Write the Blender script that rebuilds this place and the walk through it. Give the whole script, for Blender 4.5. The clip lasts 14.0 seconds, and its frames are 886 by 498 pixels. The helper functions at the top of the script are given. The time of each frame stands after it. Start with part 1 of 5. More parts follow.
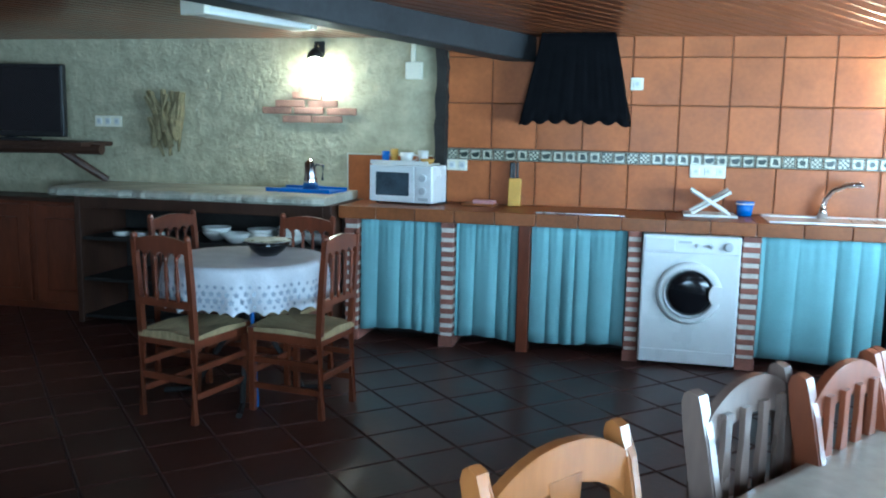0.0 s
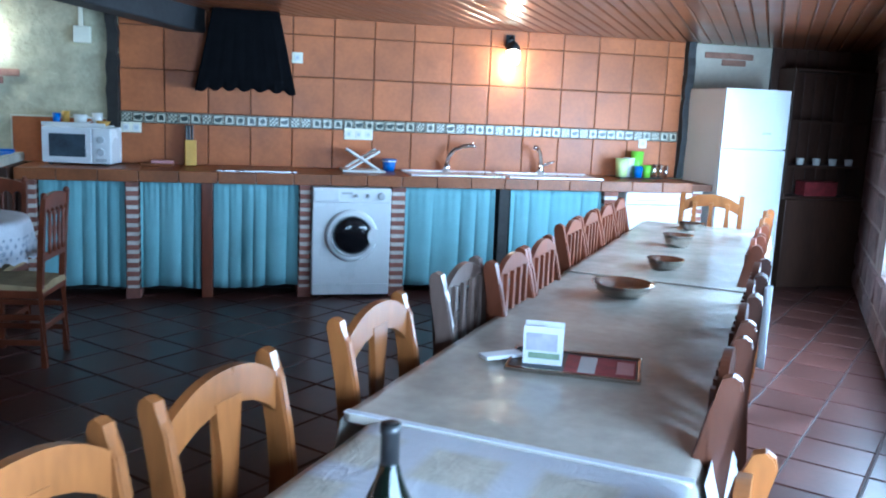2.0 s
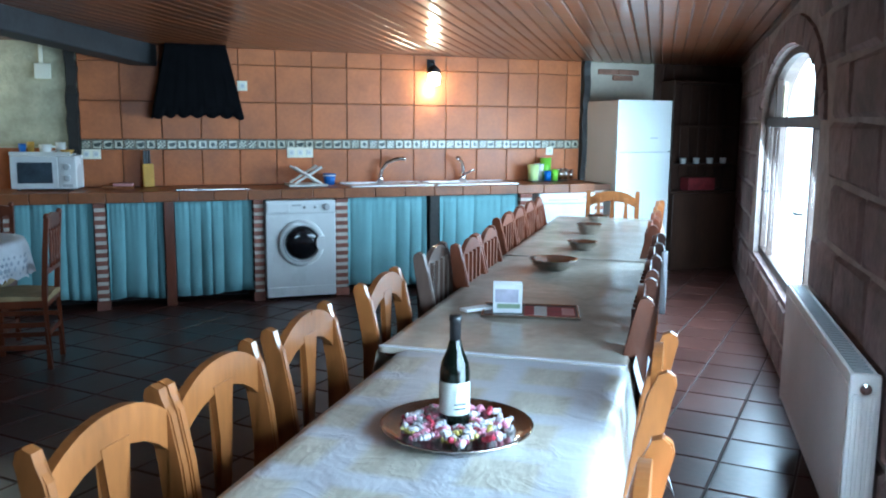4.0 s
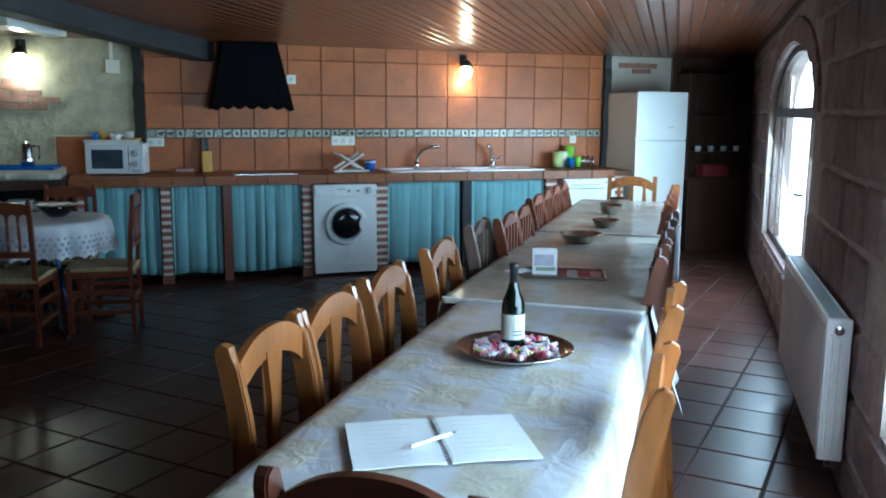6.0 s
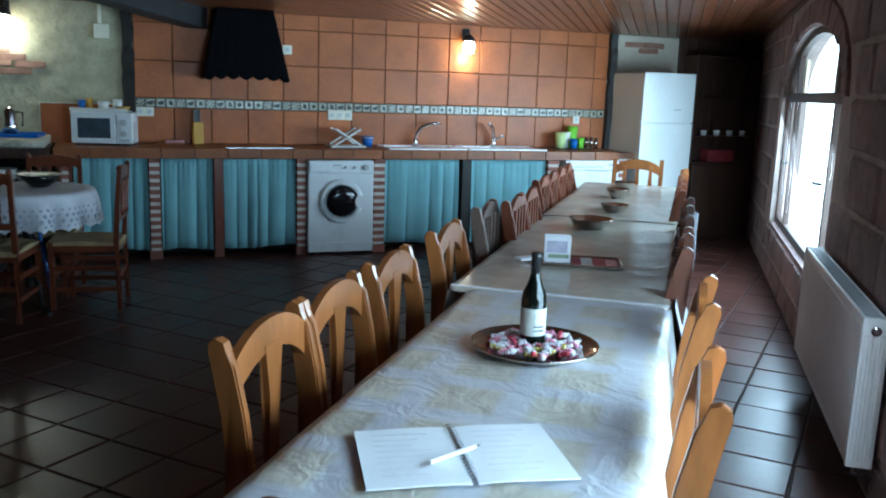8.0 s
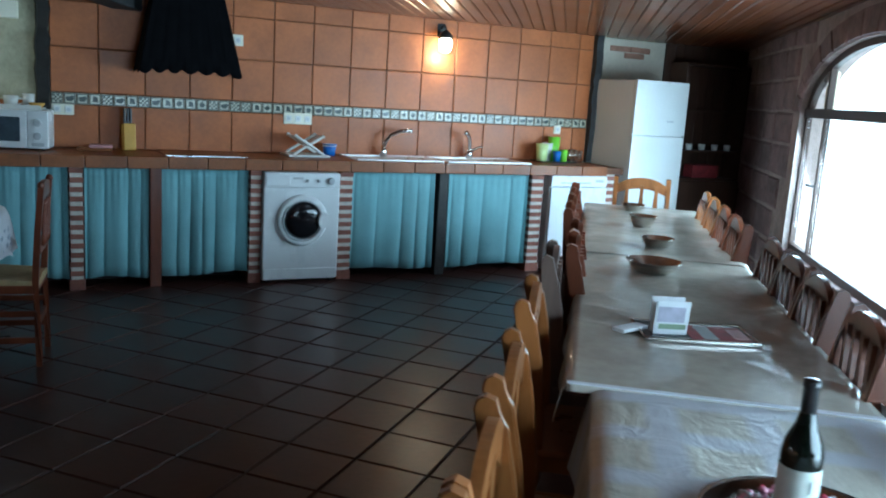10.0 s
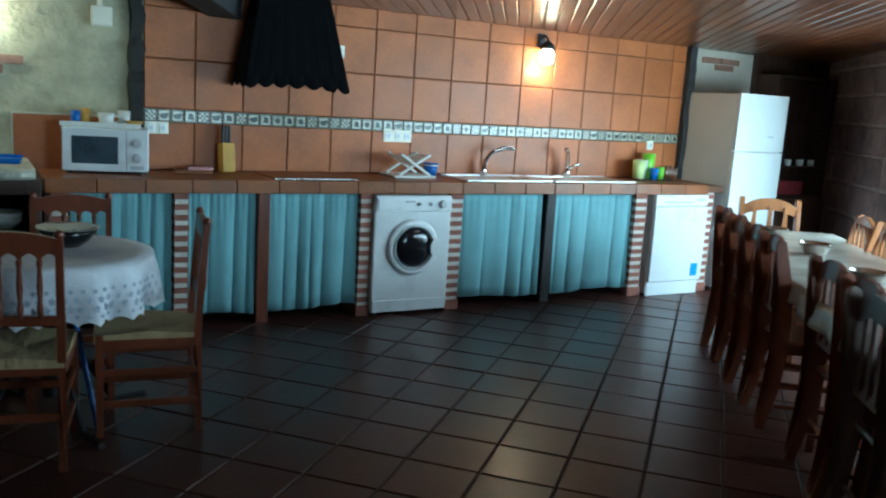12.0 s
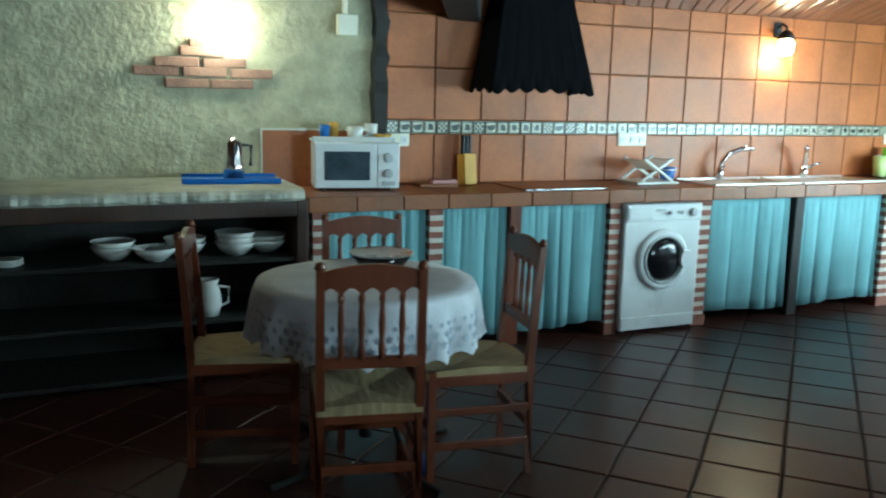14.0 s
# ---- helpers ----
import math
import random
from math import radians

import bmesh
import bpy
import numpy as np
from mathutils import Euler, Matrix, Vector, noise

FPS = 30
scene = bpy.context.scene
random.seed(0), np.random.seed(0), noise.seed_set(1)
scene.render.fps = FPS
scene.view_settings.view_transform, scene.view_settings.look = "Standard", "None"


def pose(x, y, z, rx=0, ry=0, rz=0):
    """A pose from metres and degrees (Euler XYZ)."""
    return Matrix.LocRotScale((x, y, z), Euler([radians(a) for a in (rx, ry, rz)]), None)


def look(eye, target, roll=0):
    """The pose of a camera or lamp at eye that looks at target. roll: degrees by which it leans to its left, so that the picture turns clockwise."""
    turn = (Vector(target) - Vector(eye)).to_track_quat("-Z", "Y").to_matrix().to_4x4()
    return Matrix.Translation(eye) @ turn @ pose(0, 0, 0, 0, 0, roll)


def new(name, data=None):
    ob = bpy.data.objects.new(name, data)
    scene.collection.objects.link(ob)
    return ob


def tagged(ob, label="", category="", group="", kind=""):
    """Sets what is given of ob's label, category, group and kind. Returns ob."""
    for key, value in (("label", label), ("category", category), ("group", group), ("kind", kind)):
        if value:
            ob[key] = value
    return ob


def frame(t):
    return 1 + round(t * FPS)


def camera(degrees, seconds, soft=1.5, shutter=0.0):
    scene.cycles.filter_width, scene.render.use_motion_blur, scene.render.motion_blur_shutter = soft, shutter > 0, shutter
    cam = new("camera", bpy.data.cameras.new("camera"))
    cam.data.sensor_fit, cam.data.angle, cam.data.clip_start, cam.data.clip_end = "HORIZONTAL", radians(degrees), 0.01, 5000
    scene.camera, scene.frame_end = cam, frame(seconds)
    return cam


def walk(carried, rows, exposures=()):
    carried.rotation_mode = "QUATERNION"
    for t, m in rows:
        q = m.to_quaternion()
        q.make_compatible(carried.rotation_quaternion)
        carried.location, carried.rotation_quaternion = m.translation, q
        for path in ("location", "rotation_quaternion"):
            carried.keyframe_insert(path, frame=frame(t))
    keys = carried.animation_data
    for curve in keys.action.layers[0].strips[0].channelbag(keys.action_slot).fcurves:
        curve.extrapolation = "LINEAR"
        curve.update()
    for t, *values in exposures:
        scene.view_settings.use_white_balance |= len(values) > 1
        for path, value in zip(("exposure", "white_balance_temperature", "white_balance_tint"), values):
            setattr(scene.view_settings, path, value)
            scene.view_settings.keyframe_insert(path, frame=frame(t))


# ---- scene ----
cam = camera(55.2, 14.0, soft=2.0, shutter=0.35)
PATH = [
    (0, (0.451, 0.204, 1.507), (-0.001, 2.131, 1.217), 1.1),
    (0.5, (0.381, -0.032, 1.503), (0.069, 1.919, 1.19), 0.8),
    (1, (0.225, -0.237, 1.511), (0.241, 1.737, 1.188), 1.3),
    (1.5, (0.093, -0.435, 1.525), (0.397, 1.511, 1.182), 1.6),
    (2, (-0.065, -0.671, 1.515), (0.403, 1.244, 1.174), 2.6),
    (2.3, (-0.213, -0.784, 1.505), (0.249, 1.129, 1.148), 2.4),
    (2.5, (-0.302, -0.875, 1.514), (0.233, 1.019, 1.159), 2.2),
    (2.6, (-0.328, -0.902, 1.517), (0.241, 0.983, 1.168), 2.0),
    (5, (-0.778, -1.782, 1.523), (-0.078, 0.069, 1.232), 0.4),
    (5.5, (-0.88, -1.895, 1.527), (-0.224, -0.034, 1.207), 0.5),
    (6, (-0.963, -1.981, 1.532), (-0.31, -0.119, 1.209), 0.5),
    (6.5, (-0.977, -1.997, 1.519), (-0.327, -0.134, 1.195), 0.7),
    (7, (-0.985, -2.0, 1.51), (-0.383, -0.121, 1.187), 0.6),
    (7.5, (-0.988, -1.948, 1.518), (-0.392, -0.071, 1.169), 1.3),
    (8, (-0.96, -1.726, 1.514), (-0.284, 0.119, 1.141), 2.0),
    (8.1, (-0.938, -1.681, 1.518), (-0.258, 0.163, 1.144), 2.2),
    (10.4, (-1.302, -0.37, 1.522), (-0.38, 1.37, 1.169), 3.8),
    (10.5, (-1.364, -0.343, 1.52), (-0.436, 1.394, 1.171), 3.8),
    (11, (-1.566, -0.062, 1.526), (-0.611, 1.649, 1.128), 3.6),
    (11.5, (-1.782, 0.239, 1.549), (-0.807, 1.944, 1.176), 3.6),
    (11.7, (-1.838, 0.34, 1.546), (-0.851, 2.039, 1.175), 3.8),
    (12, (-1.966, 0.482, 1.514), (-0.987, 2.191, 1.169), 3.7),
    (12.5, (-2.132, 0.691, 1.538), (-1.19, 2.425, 1.212), 3.4),
    (12.9, (-2.24, 0.88, 1.521), (-1.361, 2.657, 1.253), 3.1),
    (13, (-2.277, 0.933, 1.506), (-1.411, 2.718, 1.252), 3.3),
    (13.4, (-2.444, 1.065, 1.482), (-1.603, 2.86, 1.219), 3.1),
    (13.5, (-2.498, 1.076, 1.503), (-1.662, 2.867, 1.195), 2.8),
    (14, (-2.723, 1.304, 1.488), (-1.928, 3.105, 1.135), 1.4),
]
EXPOSURES = [(t, stops, kelvin, tint) for t, stops, kelvin, tint in (
    (0.0, 0.3, 4750, -8), (1.0, 0.3, 4600, -3), (2.0, 0.0, 4550, 0), (2.7, 0.0, 4600, 0), (4.8, -0.7, 5000, -8), (6.0, -0.9, 5000, -7),
    (7.5, -0.92, 5050, -7), (8.2, -0.87, 5000, -7), (10.3, -0.74, 5000, -9), (12.0, -0.46, 5050, -15), (13.0, -0.1, 5150, -18), (14.0, 0.05, 5300, -20))]
walk(cam, [(t, look(eye, target, roll)) for t, eye, target, roll in PATH], EXPOSURES)

# ---- plan: table and window wall run askew to the kitchen wall ----
NORTH = 6.25                      # face of the kitchen wall
T_ANGLE, W_ANGLE, F_ANGLE = 53.8, 54.6, 43.0
W_ORIGIN = Vector((0.822, -0.622, 0.0))
TABLE_Z = 0.745
CEIL_Z, CEIL_RISE = 2.125, 0.035   # height at the kitchen wall, rise per metre away from it


def at_table(s, n, z=0.0, turn=0.0):
    return pose(0, 0, 0, 0, 0, T_ANGLE) @ pose(s, n, z, 0, 0, turn)


def at_wall(s, n, z=0.0, turn=0.0):
    return Matrix.Translation(W_ORIGIN) @ pose(0, 0, 0, 0, 0, W_ANGLE) @ pose(s, n, z, 0, 0, turn)


def ceiling_at(y):
    return CEIL_Z + CEIL_RISE * (NORTH - y)


WINDOWS = ((-1.3, 0.88), (3.05, 5.95))   # spans of the two arched windows along the wall
SILL, SPRING, ARCH = 0.46, 1.54, 0.47

# ---- world and light ----
world = bpy.data.worlds.new("sky")
scene.world = world
world.use_nodes = True
wn = world.node_tree.nodes
sky = wn.new("ShaderNodeTexSky")
sky.sky_type, sky.sun_disc = "NISHITA", False
sky.sun_elevation, sky.sun_rotation = radians(48), radians(150)
wn["Background"].inputs[1].default_value = 0.12
world.node_tree.links.new(sky.outputs[0], wn["Background"].inputs[0])


def lamp(name, kind, m, energy, color, **settings):
    data = bpy.data.lights.new(name, kind)
    data.energy, data.color = energy, color
    for key, value in settings.items():
        if key == "size":
            data.size = value
        elif key == "size_y":
            data.size_y = value
        elif key == "angle":
            data.angle = value
        elif key == "radius":
            data.shadow_soft_size = value
    ob = new(name, data)
    ob.matrix_world = m
    return ob


sun = lamp("sun", "SUN", look((20, -20, 30), (0, 0, 0)), 2.0, (1.0, 0.95, 0.88), angle=radians(0.5))
for k, (s0, s1) in enumerate(WINDOWS):
    # skylight standing in each window opening, falling inward and down
    inward = at_wall(0, 0).to_3x3() @ Vector((0, 1, 0))
    eye = at_wall((s0 + s1) / 2, -0.13, (SILL + SPRING) / 2 + 0.05).translation
    light = lamp("window_daylight", "AREA", look(eye, eye + inward + Vector((0, 0, -0.35))), (180, 230)[k], (0.8, 0.91, 1.0))
    light.data.shape, light.data.size, light.data.size_y = "RECTANGLE", s1 - s0 - 0.02, SPRING - SILL + 0.04

# ---- materials ----


def mat(name, base, rough=0.6, vary=0.25, scale=6.0, bump=0.1, fine=60.0, metal=0.0, second=None, coat=0.0, stretch=(1, 1, 1), random_object=0.0, spec=0.5, island=0.0):
    """A surface with large stains, fine grain, relief and, if wanted, a change of tone from piece to piece."""
    m = bpy.data.materials.new(name)
    m.use_nodes = True
    nt = m.node_tree
    bsdf = nt.nodes["Principled BSDF"]
    tex = nt.nodes.new("ShaderNodeTexCoord")
    mapping = nt.nodes.new("ShaderNodeMapping")
    mapping.inputs["Scale"].default_value = stretch
    nt.links.new(tex.outputs["Object"], mapping.inputs[0])
    big, small = nt.nodes.new("ShaderNodeTexNoise"), nt.nodes.new("ShaderNodeTexNoise")
    big.inputs["Scale"].default_value, small.inputs["Scale"].default_value = scale, fine
    big.inputs["Detail"].default_value, small.inputs["Detail"].default_value = 5, 4
    info = nt.nodes.new("ShaderNodeObjectInfo")
    shift = nt.nodes.new("ShaderNodeVectorMath")
    shift.operation = "MULTIPLY_ADD"
    nt.links.new(info.outputs["Random"], shift.inputs[0])
    shift.inputs[1].default_value = (31, 17, 23)
    nt.links.new(mapping.outputs[0], shift.inputs[2])
    for n in (big, small):
        nt.links.new(shift.outputs[0], n.inputs["Vector"])
    mix = nt.nodes.new("ShaderNodeMath")
    mix.operation = "MULTIPLY_ADD"
    nt.links.new(small.outputs[0], mix.inputs[0])
    mix.inputs[1].default_value = 0.45
    nt.links.new(big.outputs[0], mix.inputs[2])
    ramp = nt.nodes.new("ShaderNodeValToRGB")
    dark = second if second else tuple(c * (1 - vary) for c in base)
    light = tuple(min(1.0, c * (1 + vary * 0.6)) for c in base)
    ramp.color_ramp.elements[0].position, ramp.color_ramp.elements[0].color = 0.5, (*dark, 1)
    ramp.color_ramp.elements[1].position, ramp.color_ramp.elements[1].color = 0.95, (*light, 1)
    nt.links.new(mix.outputs[0], ramp.inputs[0])
    colour = ramp.outputs[0]
    if random_object or island:
        hsv = nt.nodes.new("ShaderNodeHueSaturation")
        spread = nt.nodes.new("ShaderNodeMapRange")
        amount = random_object or island
        spread.inputs["To Min"].default_value, spread.inputs["To Max"].default_value = 1 - amount, 1 + amount
        if island:
            geo = nt.nodes.new("ShaderNodeNewGeometry")
            nt.links.new(geo.outputs["Random Per Island"], spread.inputs[0])
        else:
            nt.links.new(info.outputs["Random"], spread.inputs[0])
        nt.links.new(spread.outputs[0], hsv.inputs["Value"])
        nt.links.new(colour, hsv.inputs["Color"])
        colour = hsv.outputs[0]
    nt.links.new(colour, bsdf.inputs["Base Color"])
    rr = nt.nodes.new("ShaderNodeMapRange")
    rr.inputs["To Min"].default_value, rr.inputs["To Max"].default_value = max(0.03, rough - 0.1), min(1.0, rough + 0.12)
    nt.links.new(big.outputs[0], rr.inputs[0])
    nt.links.new(rr.outputs[0], bsdf.inputs["Roughness"])
    bsdf.inputs["Metallic"].default_value = metal
    bsdf.inputs["Coat Weight"].default_value = coat
    bsdf.inputs["Coat Roughness"].default_value = 0.12
    bsdf.inputs["Specular IOR Level"].default_value = spec
    if bump:
        bp = nt.nodes.new("ShaderNodeBump")
        bp.inputs["Strength"].default_value, bp.inputs["Distance"].default_value = min(1.0, bump), 0.01 * max(1.0, bump)
        nt.links.new(mix.outputs[0], bp.inputs["Height"])
        nt.links.new(bp.outputs[0], bsdf.inputs["Normal"])
    return m


def emitter(name, colour, strength):
    m = bpy.data.materials.new(name)
    m.use_nodes = True
    b = m.node_tree.nodes["Principled BSDF"]
    b.inputs["Base Color"].default_value = (*colour, 1)
    b.inputs["Emission Color"].default_value, b.inputs["Emission Strength"].default_value = (*colour, 1), strength
    return m


def glass(name, colour, rough=0.02):
    m = bpy.data.materials.new(name)
    m.use_nodes = True
    b = m.node_tree.nodes["Principled BSDF"]
    b.inputs["Base Color"].default_value = (*colour, 1)
    b.inputs["Transmission Weight"].default_value, b.inputs["Roughness"].default_value = 1.0, rough
    return m


def thin_glass(name, shine):
    """A flat pane: daylight passes straight through, a little is mirrored."""
    m = bpy.data.materials.new(name)
    m.use_nodes = True
    nt = m.node_tree
    clear, gloss, mix = nt.nodes.new("ShaderNodeBsdfTransparent"), nt.nodes.new("ShaderNodeBsdfGlossy"), nt.nodes.new("ShaderNodeMixShader")
    gloss.inputs["Roughness"].default_value = 0.02
    mix.inputs[0].default_value = shine
    nt.links.new(clear.outputs[0], mix.inputs[1])
    nt.links.new(gloss.outputs[0], mix.inputs[2])
    nt.links.new(mix.outputs[0], nt.nodes["Material Output"].inputs["Surface"])
    return m


DARK_AND_BACKLIT_WOOD = mat("dark_brown_and_backlit_wood", (0.1, 0.032, 0.015), 0.35, 0.35, 5, 0.06, 45, coat=0.3, stretch=(1, 1, 0.25))
LABEL_PAPER = mat("aged_label", (0.5, 0.52, 0.47), 0.7, 0.1, 20, 0.02)
PINE = mat("honey_pine", (0.27, 0.1, 0.026), 0.3, 0.35, 5, 0.06, 40, coat=0.35, stretch=(1, 1, 0.25), random_object=0.1)
BROWN_WOOD = mat("red_brown_wood", (0.19, 0.055, 0.023), 0.34, 0.35, 5, 0.06, 45, coat=0.35, stretch=(1, 1, 0.25), random_object=0.15)
# grey-brown base carries the window's sheen on the varnish of one chair
SHEEN_GREY_WOOD = mat("window_sheen_grey_wood", (0.15, 0.105, 0.085), 0.3, 0.35, 5, 0.06, 45, coat=0.35, stretch=(1, 1, 0.25))
DARK_WOOD = mat("dark_walnut", (0.05, 0.022, 0.012), 0.5, 0.4, 5, 0.12, 40, stretch=(1, 1, 0.2))
CHESTNUT = mat("chestnut_wood", (0.145, 0.038, 0.015), 0.33, 0.35, 6, 0.06, 45, coat=0.3, stretch=(1, 1, 0.25))
BEAM_PAINT = mat("beam_grey_paint", (0.035, 0.035, 0.037), 0.6, 0.35, 3, 0.2, 25, spec=0.25)
BLACK_WOOD = mat("blackened_post", (0.022, 0.02, 0.018), 0.6, 0.5, 8, 0.6, 30)
CEILING_WOOD = mat("varnished_ceiling_board", (0.13, 0.04, 0.013), 0.32, 0.45, 2.5, 0.05, 30, coat=0.4, stretch=(0.25, 1, 1), island=0.2)
RUSH = mat("woven_rush", (0.38, 0.29, 0.15), 0.85, 0.3, 12, 0.9, 110, stretch=(1, 5, 1))
PLASTER = mat("rough_plaster", (0.43, 0.4, 0.27), 0.9, 0.22, 9, 2.0, 30)
PLASTER_PLAIN = mat("plain_plaster", (0.55, 0.5, 0.4), 0.9, 0.15, 3, 0.4, 25)
WALL_TILE = mat("terracotta_glazed_tile", (0.4, 0.127, 0.036), 0.42, 0.25, 3.0, 0.08, 35, coat=0.0, random_object=0.08, spec=0.35)
JOINT_DARK = mat("dark_joint", (0.13, 0.06, 0.034), 0.9, 0.3, 10, 0.3)
COUNTER_TILE = mat("counter_tile", (0.25, 0.085, 0.026), 0.4, 0.3, 4, 0.08, 40, coat=0.05, spec=0.35, random_object=0.1)
FLOOR_TILE = mat("floor_quarry_tile", (0.062, 0.024, 0.018), 0.33, 0.35, 2.5, 0.1, 30, spec=0.38, random_object=0.14)
GROUT = mat("floor_grout", (0.05, 0.036, 0.032), 0.9, 0.3, 8, 0.3)
STONE = mat("purple_grey_stone", (0.235, 0.165, 0.158), 0.85, 0.4, 5, 1.6, 25, random_object=0.16)
MORTAR = mat("stone_mortar", (0.25, 0.19, 0.17), 0.9, 0.3, 6, 0.8, 30)
WALL_MORTAR = mat("pale_wall_mortar", (0.34, 0.275, 0.245), 0.9, 0.3, 6, 1.2, 30)
BRICK = mat("red_brick", (0.28, 0.115, 0.082), 0.85, 0.3, 9, 0.5, 60, random_object=0.15)
WHITE_MORTAR = mat("pale_mortar", (0.66, 0.6, 0.53), 0.9, 0.2, 12, 0.5, 60)
CURTAIN = mat("turquoise_cotton", (0.23, 0.42, 0.45), 0.85, 0.16, 3, 0.25, 160)
ENAMEL = mat("white_enamel", (0.78, 0.8, 0.8), 0.28, 0.05, 2, 0.0, 20)
FRIDGE_WHITE = mat("fridge_enamel", (0.72, 0.74, 0.72), 0.32, 0.06, 2, 0.03, 80)
GREY_PLASTIC = mat("grey_plastic", (0.5, 0.52, 0.53), 0.4, 0.08, 4, 0.0)
BLACK_PLASTIC = mat("black_plastic", (0.015, 0.015, 0.016), 0.35, 0.2, 5, 0.02)
SCREEN = mat("dark_screen", (0.008, 0.008, 0.01), 0.12, 0.2, 2, 0.0)
IVORY = mat("ivory_plastic", (0.8, 0.77, 0.62), 0.4, 0.08, 6, 0.0)
STEEL = mat("brushed_steel", (0.68, 0.69, 0.7), 0.28, 0.1, 6, 0.02, 60, metal=1.0)
# sink steel: whiter, less metallic base stands in for reflected window light
WINDOW_WHITE_STEEL = mat("window_white_sink_steel", (0.82, 0.83, 0.84), 0.3, 0.08, 6, 0.02, 60, metal=0.4)
POLISHED = mat("polished_dark_steel", (0.52, 0.48, 0.44), 0.13, 0.12, 6, 0.0, metal=1.0)
CHROME = mat("chrome", (0.8, 0.8, 0.82), 0.08, 0.05, 4, 0.0, metal=1.0)
BLACK_CLOTH = mat("black_cloth", (0.005, 0.005, 0.006), 0.98, 0.3, 10, 0.4, 120, spec=0.05)
BLACK_IRON = mat("black_iron", (0.012, 0.012, 0.012), 0.5, 0.3, 10, 0.2)
STONE_SLAB = mat("grey_green_stone_slab", (0.46, 0.45, 0.37), 0.55, 0.35, 5, 0.3, 30)
BRICK_OLD = mat("faded_brick", (0.3, 0.165, 0.115), 0.9, 0.35, 9, 0.8, 60, random_object=0.2)
# microwave glass, its blue-grey reflection painted in as base colour
REFLECTION_GLASS = mat("oven_glass_reflection_grey", (0.06, 0.08, 0.1), 0.15, 0.35, 8, 0.0)
STICKER = mat("sky_blue_print", (0.05, 0.3, 0.62), 0.6, 0.2, 30, 0.0)
BLUE = mat("blue_plastic", (0.02, 0.12, 0.45), 0.4, 0.15, 5, 0.02)
YELLOW = mat("yellow_beech", (0.62, 0.36, 0.06), 0.5, 0.15, 5, 0.05)
CERAMIC = mat("white_ceramic", (0.74, 0.74, 0.7), 0.22, 0.06, 4, 0.0)
PAPER = mat("white_paper", (0.8, 0.81, 0.83), 0.8, 0.05, 6, 0.03)
PRINT_BLUE = mat("pale_blue_print", (0.5, 0.48, 0.58), 0.6, 0.2, 20, 0.0)
PRINT_GREEN = mat("green_print", (0.28, 0.36, 0.24), 0.6, 0.2, 20, 0.0)
PRINT_RED = mat("red_print", (0.26, 0.03, 0.035), 0.65, 0.4, 14, 0.0)
FAINT_INK = mat("faint_pencil", (0.62, 0.63, 0.68), 0.8, 0.1, 20, 0.0)
INK = mat("ink", (0.06, 0.06, 0.08), 0.7, 0.2, 20, 0.0)
BORDER_CREAM = mat("border_cream_glaze", (0.58, 0.57, 0.44), 0.25, 0.1, 10, 0.0)
BORDER_GREEN = mat("border_dark_green_glaze", (0.02, 0.03, 0.022), 0.3, 0.3, 12, 0.0)
LACE = mat("white_lace_cloth", (0.68, 0.69, 0.73), 0.9, 0.12, 9, 0.5, 90)
CLEAR_PLASTIC = mat("pale_plastic_cloth", (0.5, 0.46, 0.39), 0.2, 0.22, 4, 0.18, 22)
GREEN_PLASTIC = mat("lime_plastic", (0.25, 0.6, 0.04), 0.35, 0.1, 6, 0.0)
PALE_GREEN = mat("pale_lime_plastic", (0.6, 0.72, 0.3), 0.35, 0.1, 6, 0.0)
STRAW = mat("dry_corn_straw", (0.22, 0.18, 0.09), 0.9, 0.4, 14, 0.8, 60)
RADIATOR = mat("radiator_enamel", (0.8, 0.76, 0.73), 0.35, 0.08, 3, 0.04)
PINK = mat("pink_plastic", (0.6, 0.3, 0.3), 0.5, 0.2, 6, 0.0)
WINDOW_WOOD = mat("window_brown_paint", (0.06, 0.035, 0.025), 0.5, 0.3, 6, 0.1)
CREAM_CLOTH = mat("cream_curtain", (0.66, 0.58, 0.4), 0.9, 0.15, 5, 0.3, 90)
BOTTLE_GLASS = mat("dark_bottle_glass", (0.004, 0.006, 0.004), 0.06, 0.2, 5, 0.0)
BULB = emitter("lit_bulb", (1.0, 0.8, 0.5), 40.0)
DAYLIGHT = emitter("white_daylight", (0.86, 0.94, 1.0), 7.0)
CLEAR = thin_glass("clear_glass", 0.4)
PANE = thin_glass("window_glass", 0.06)


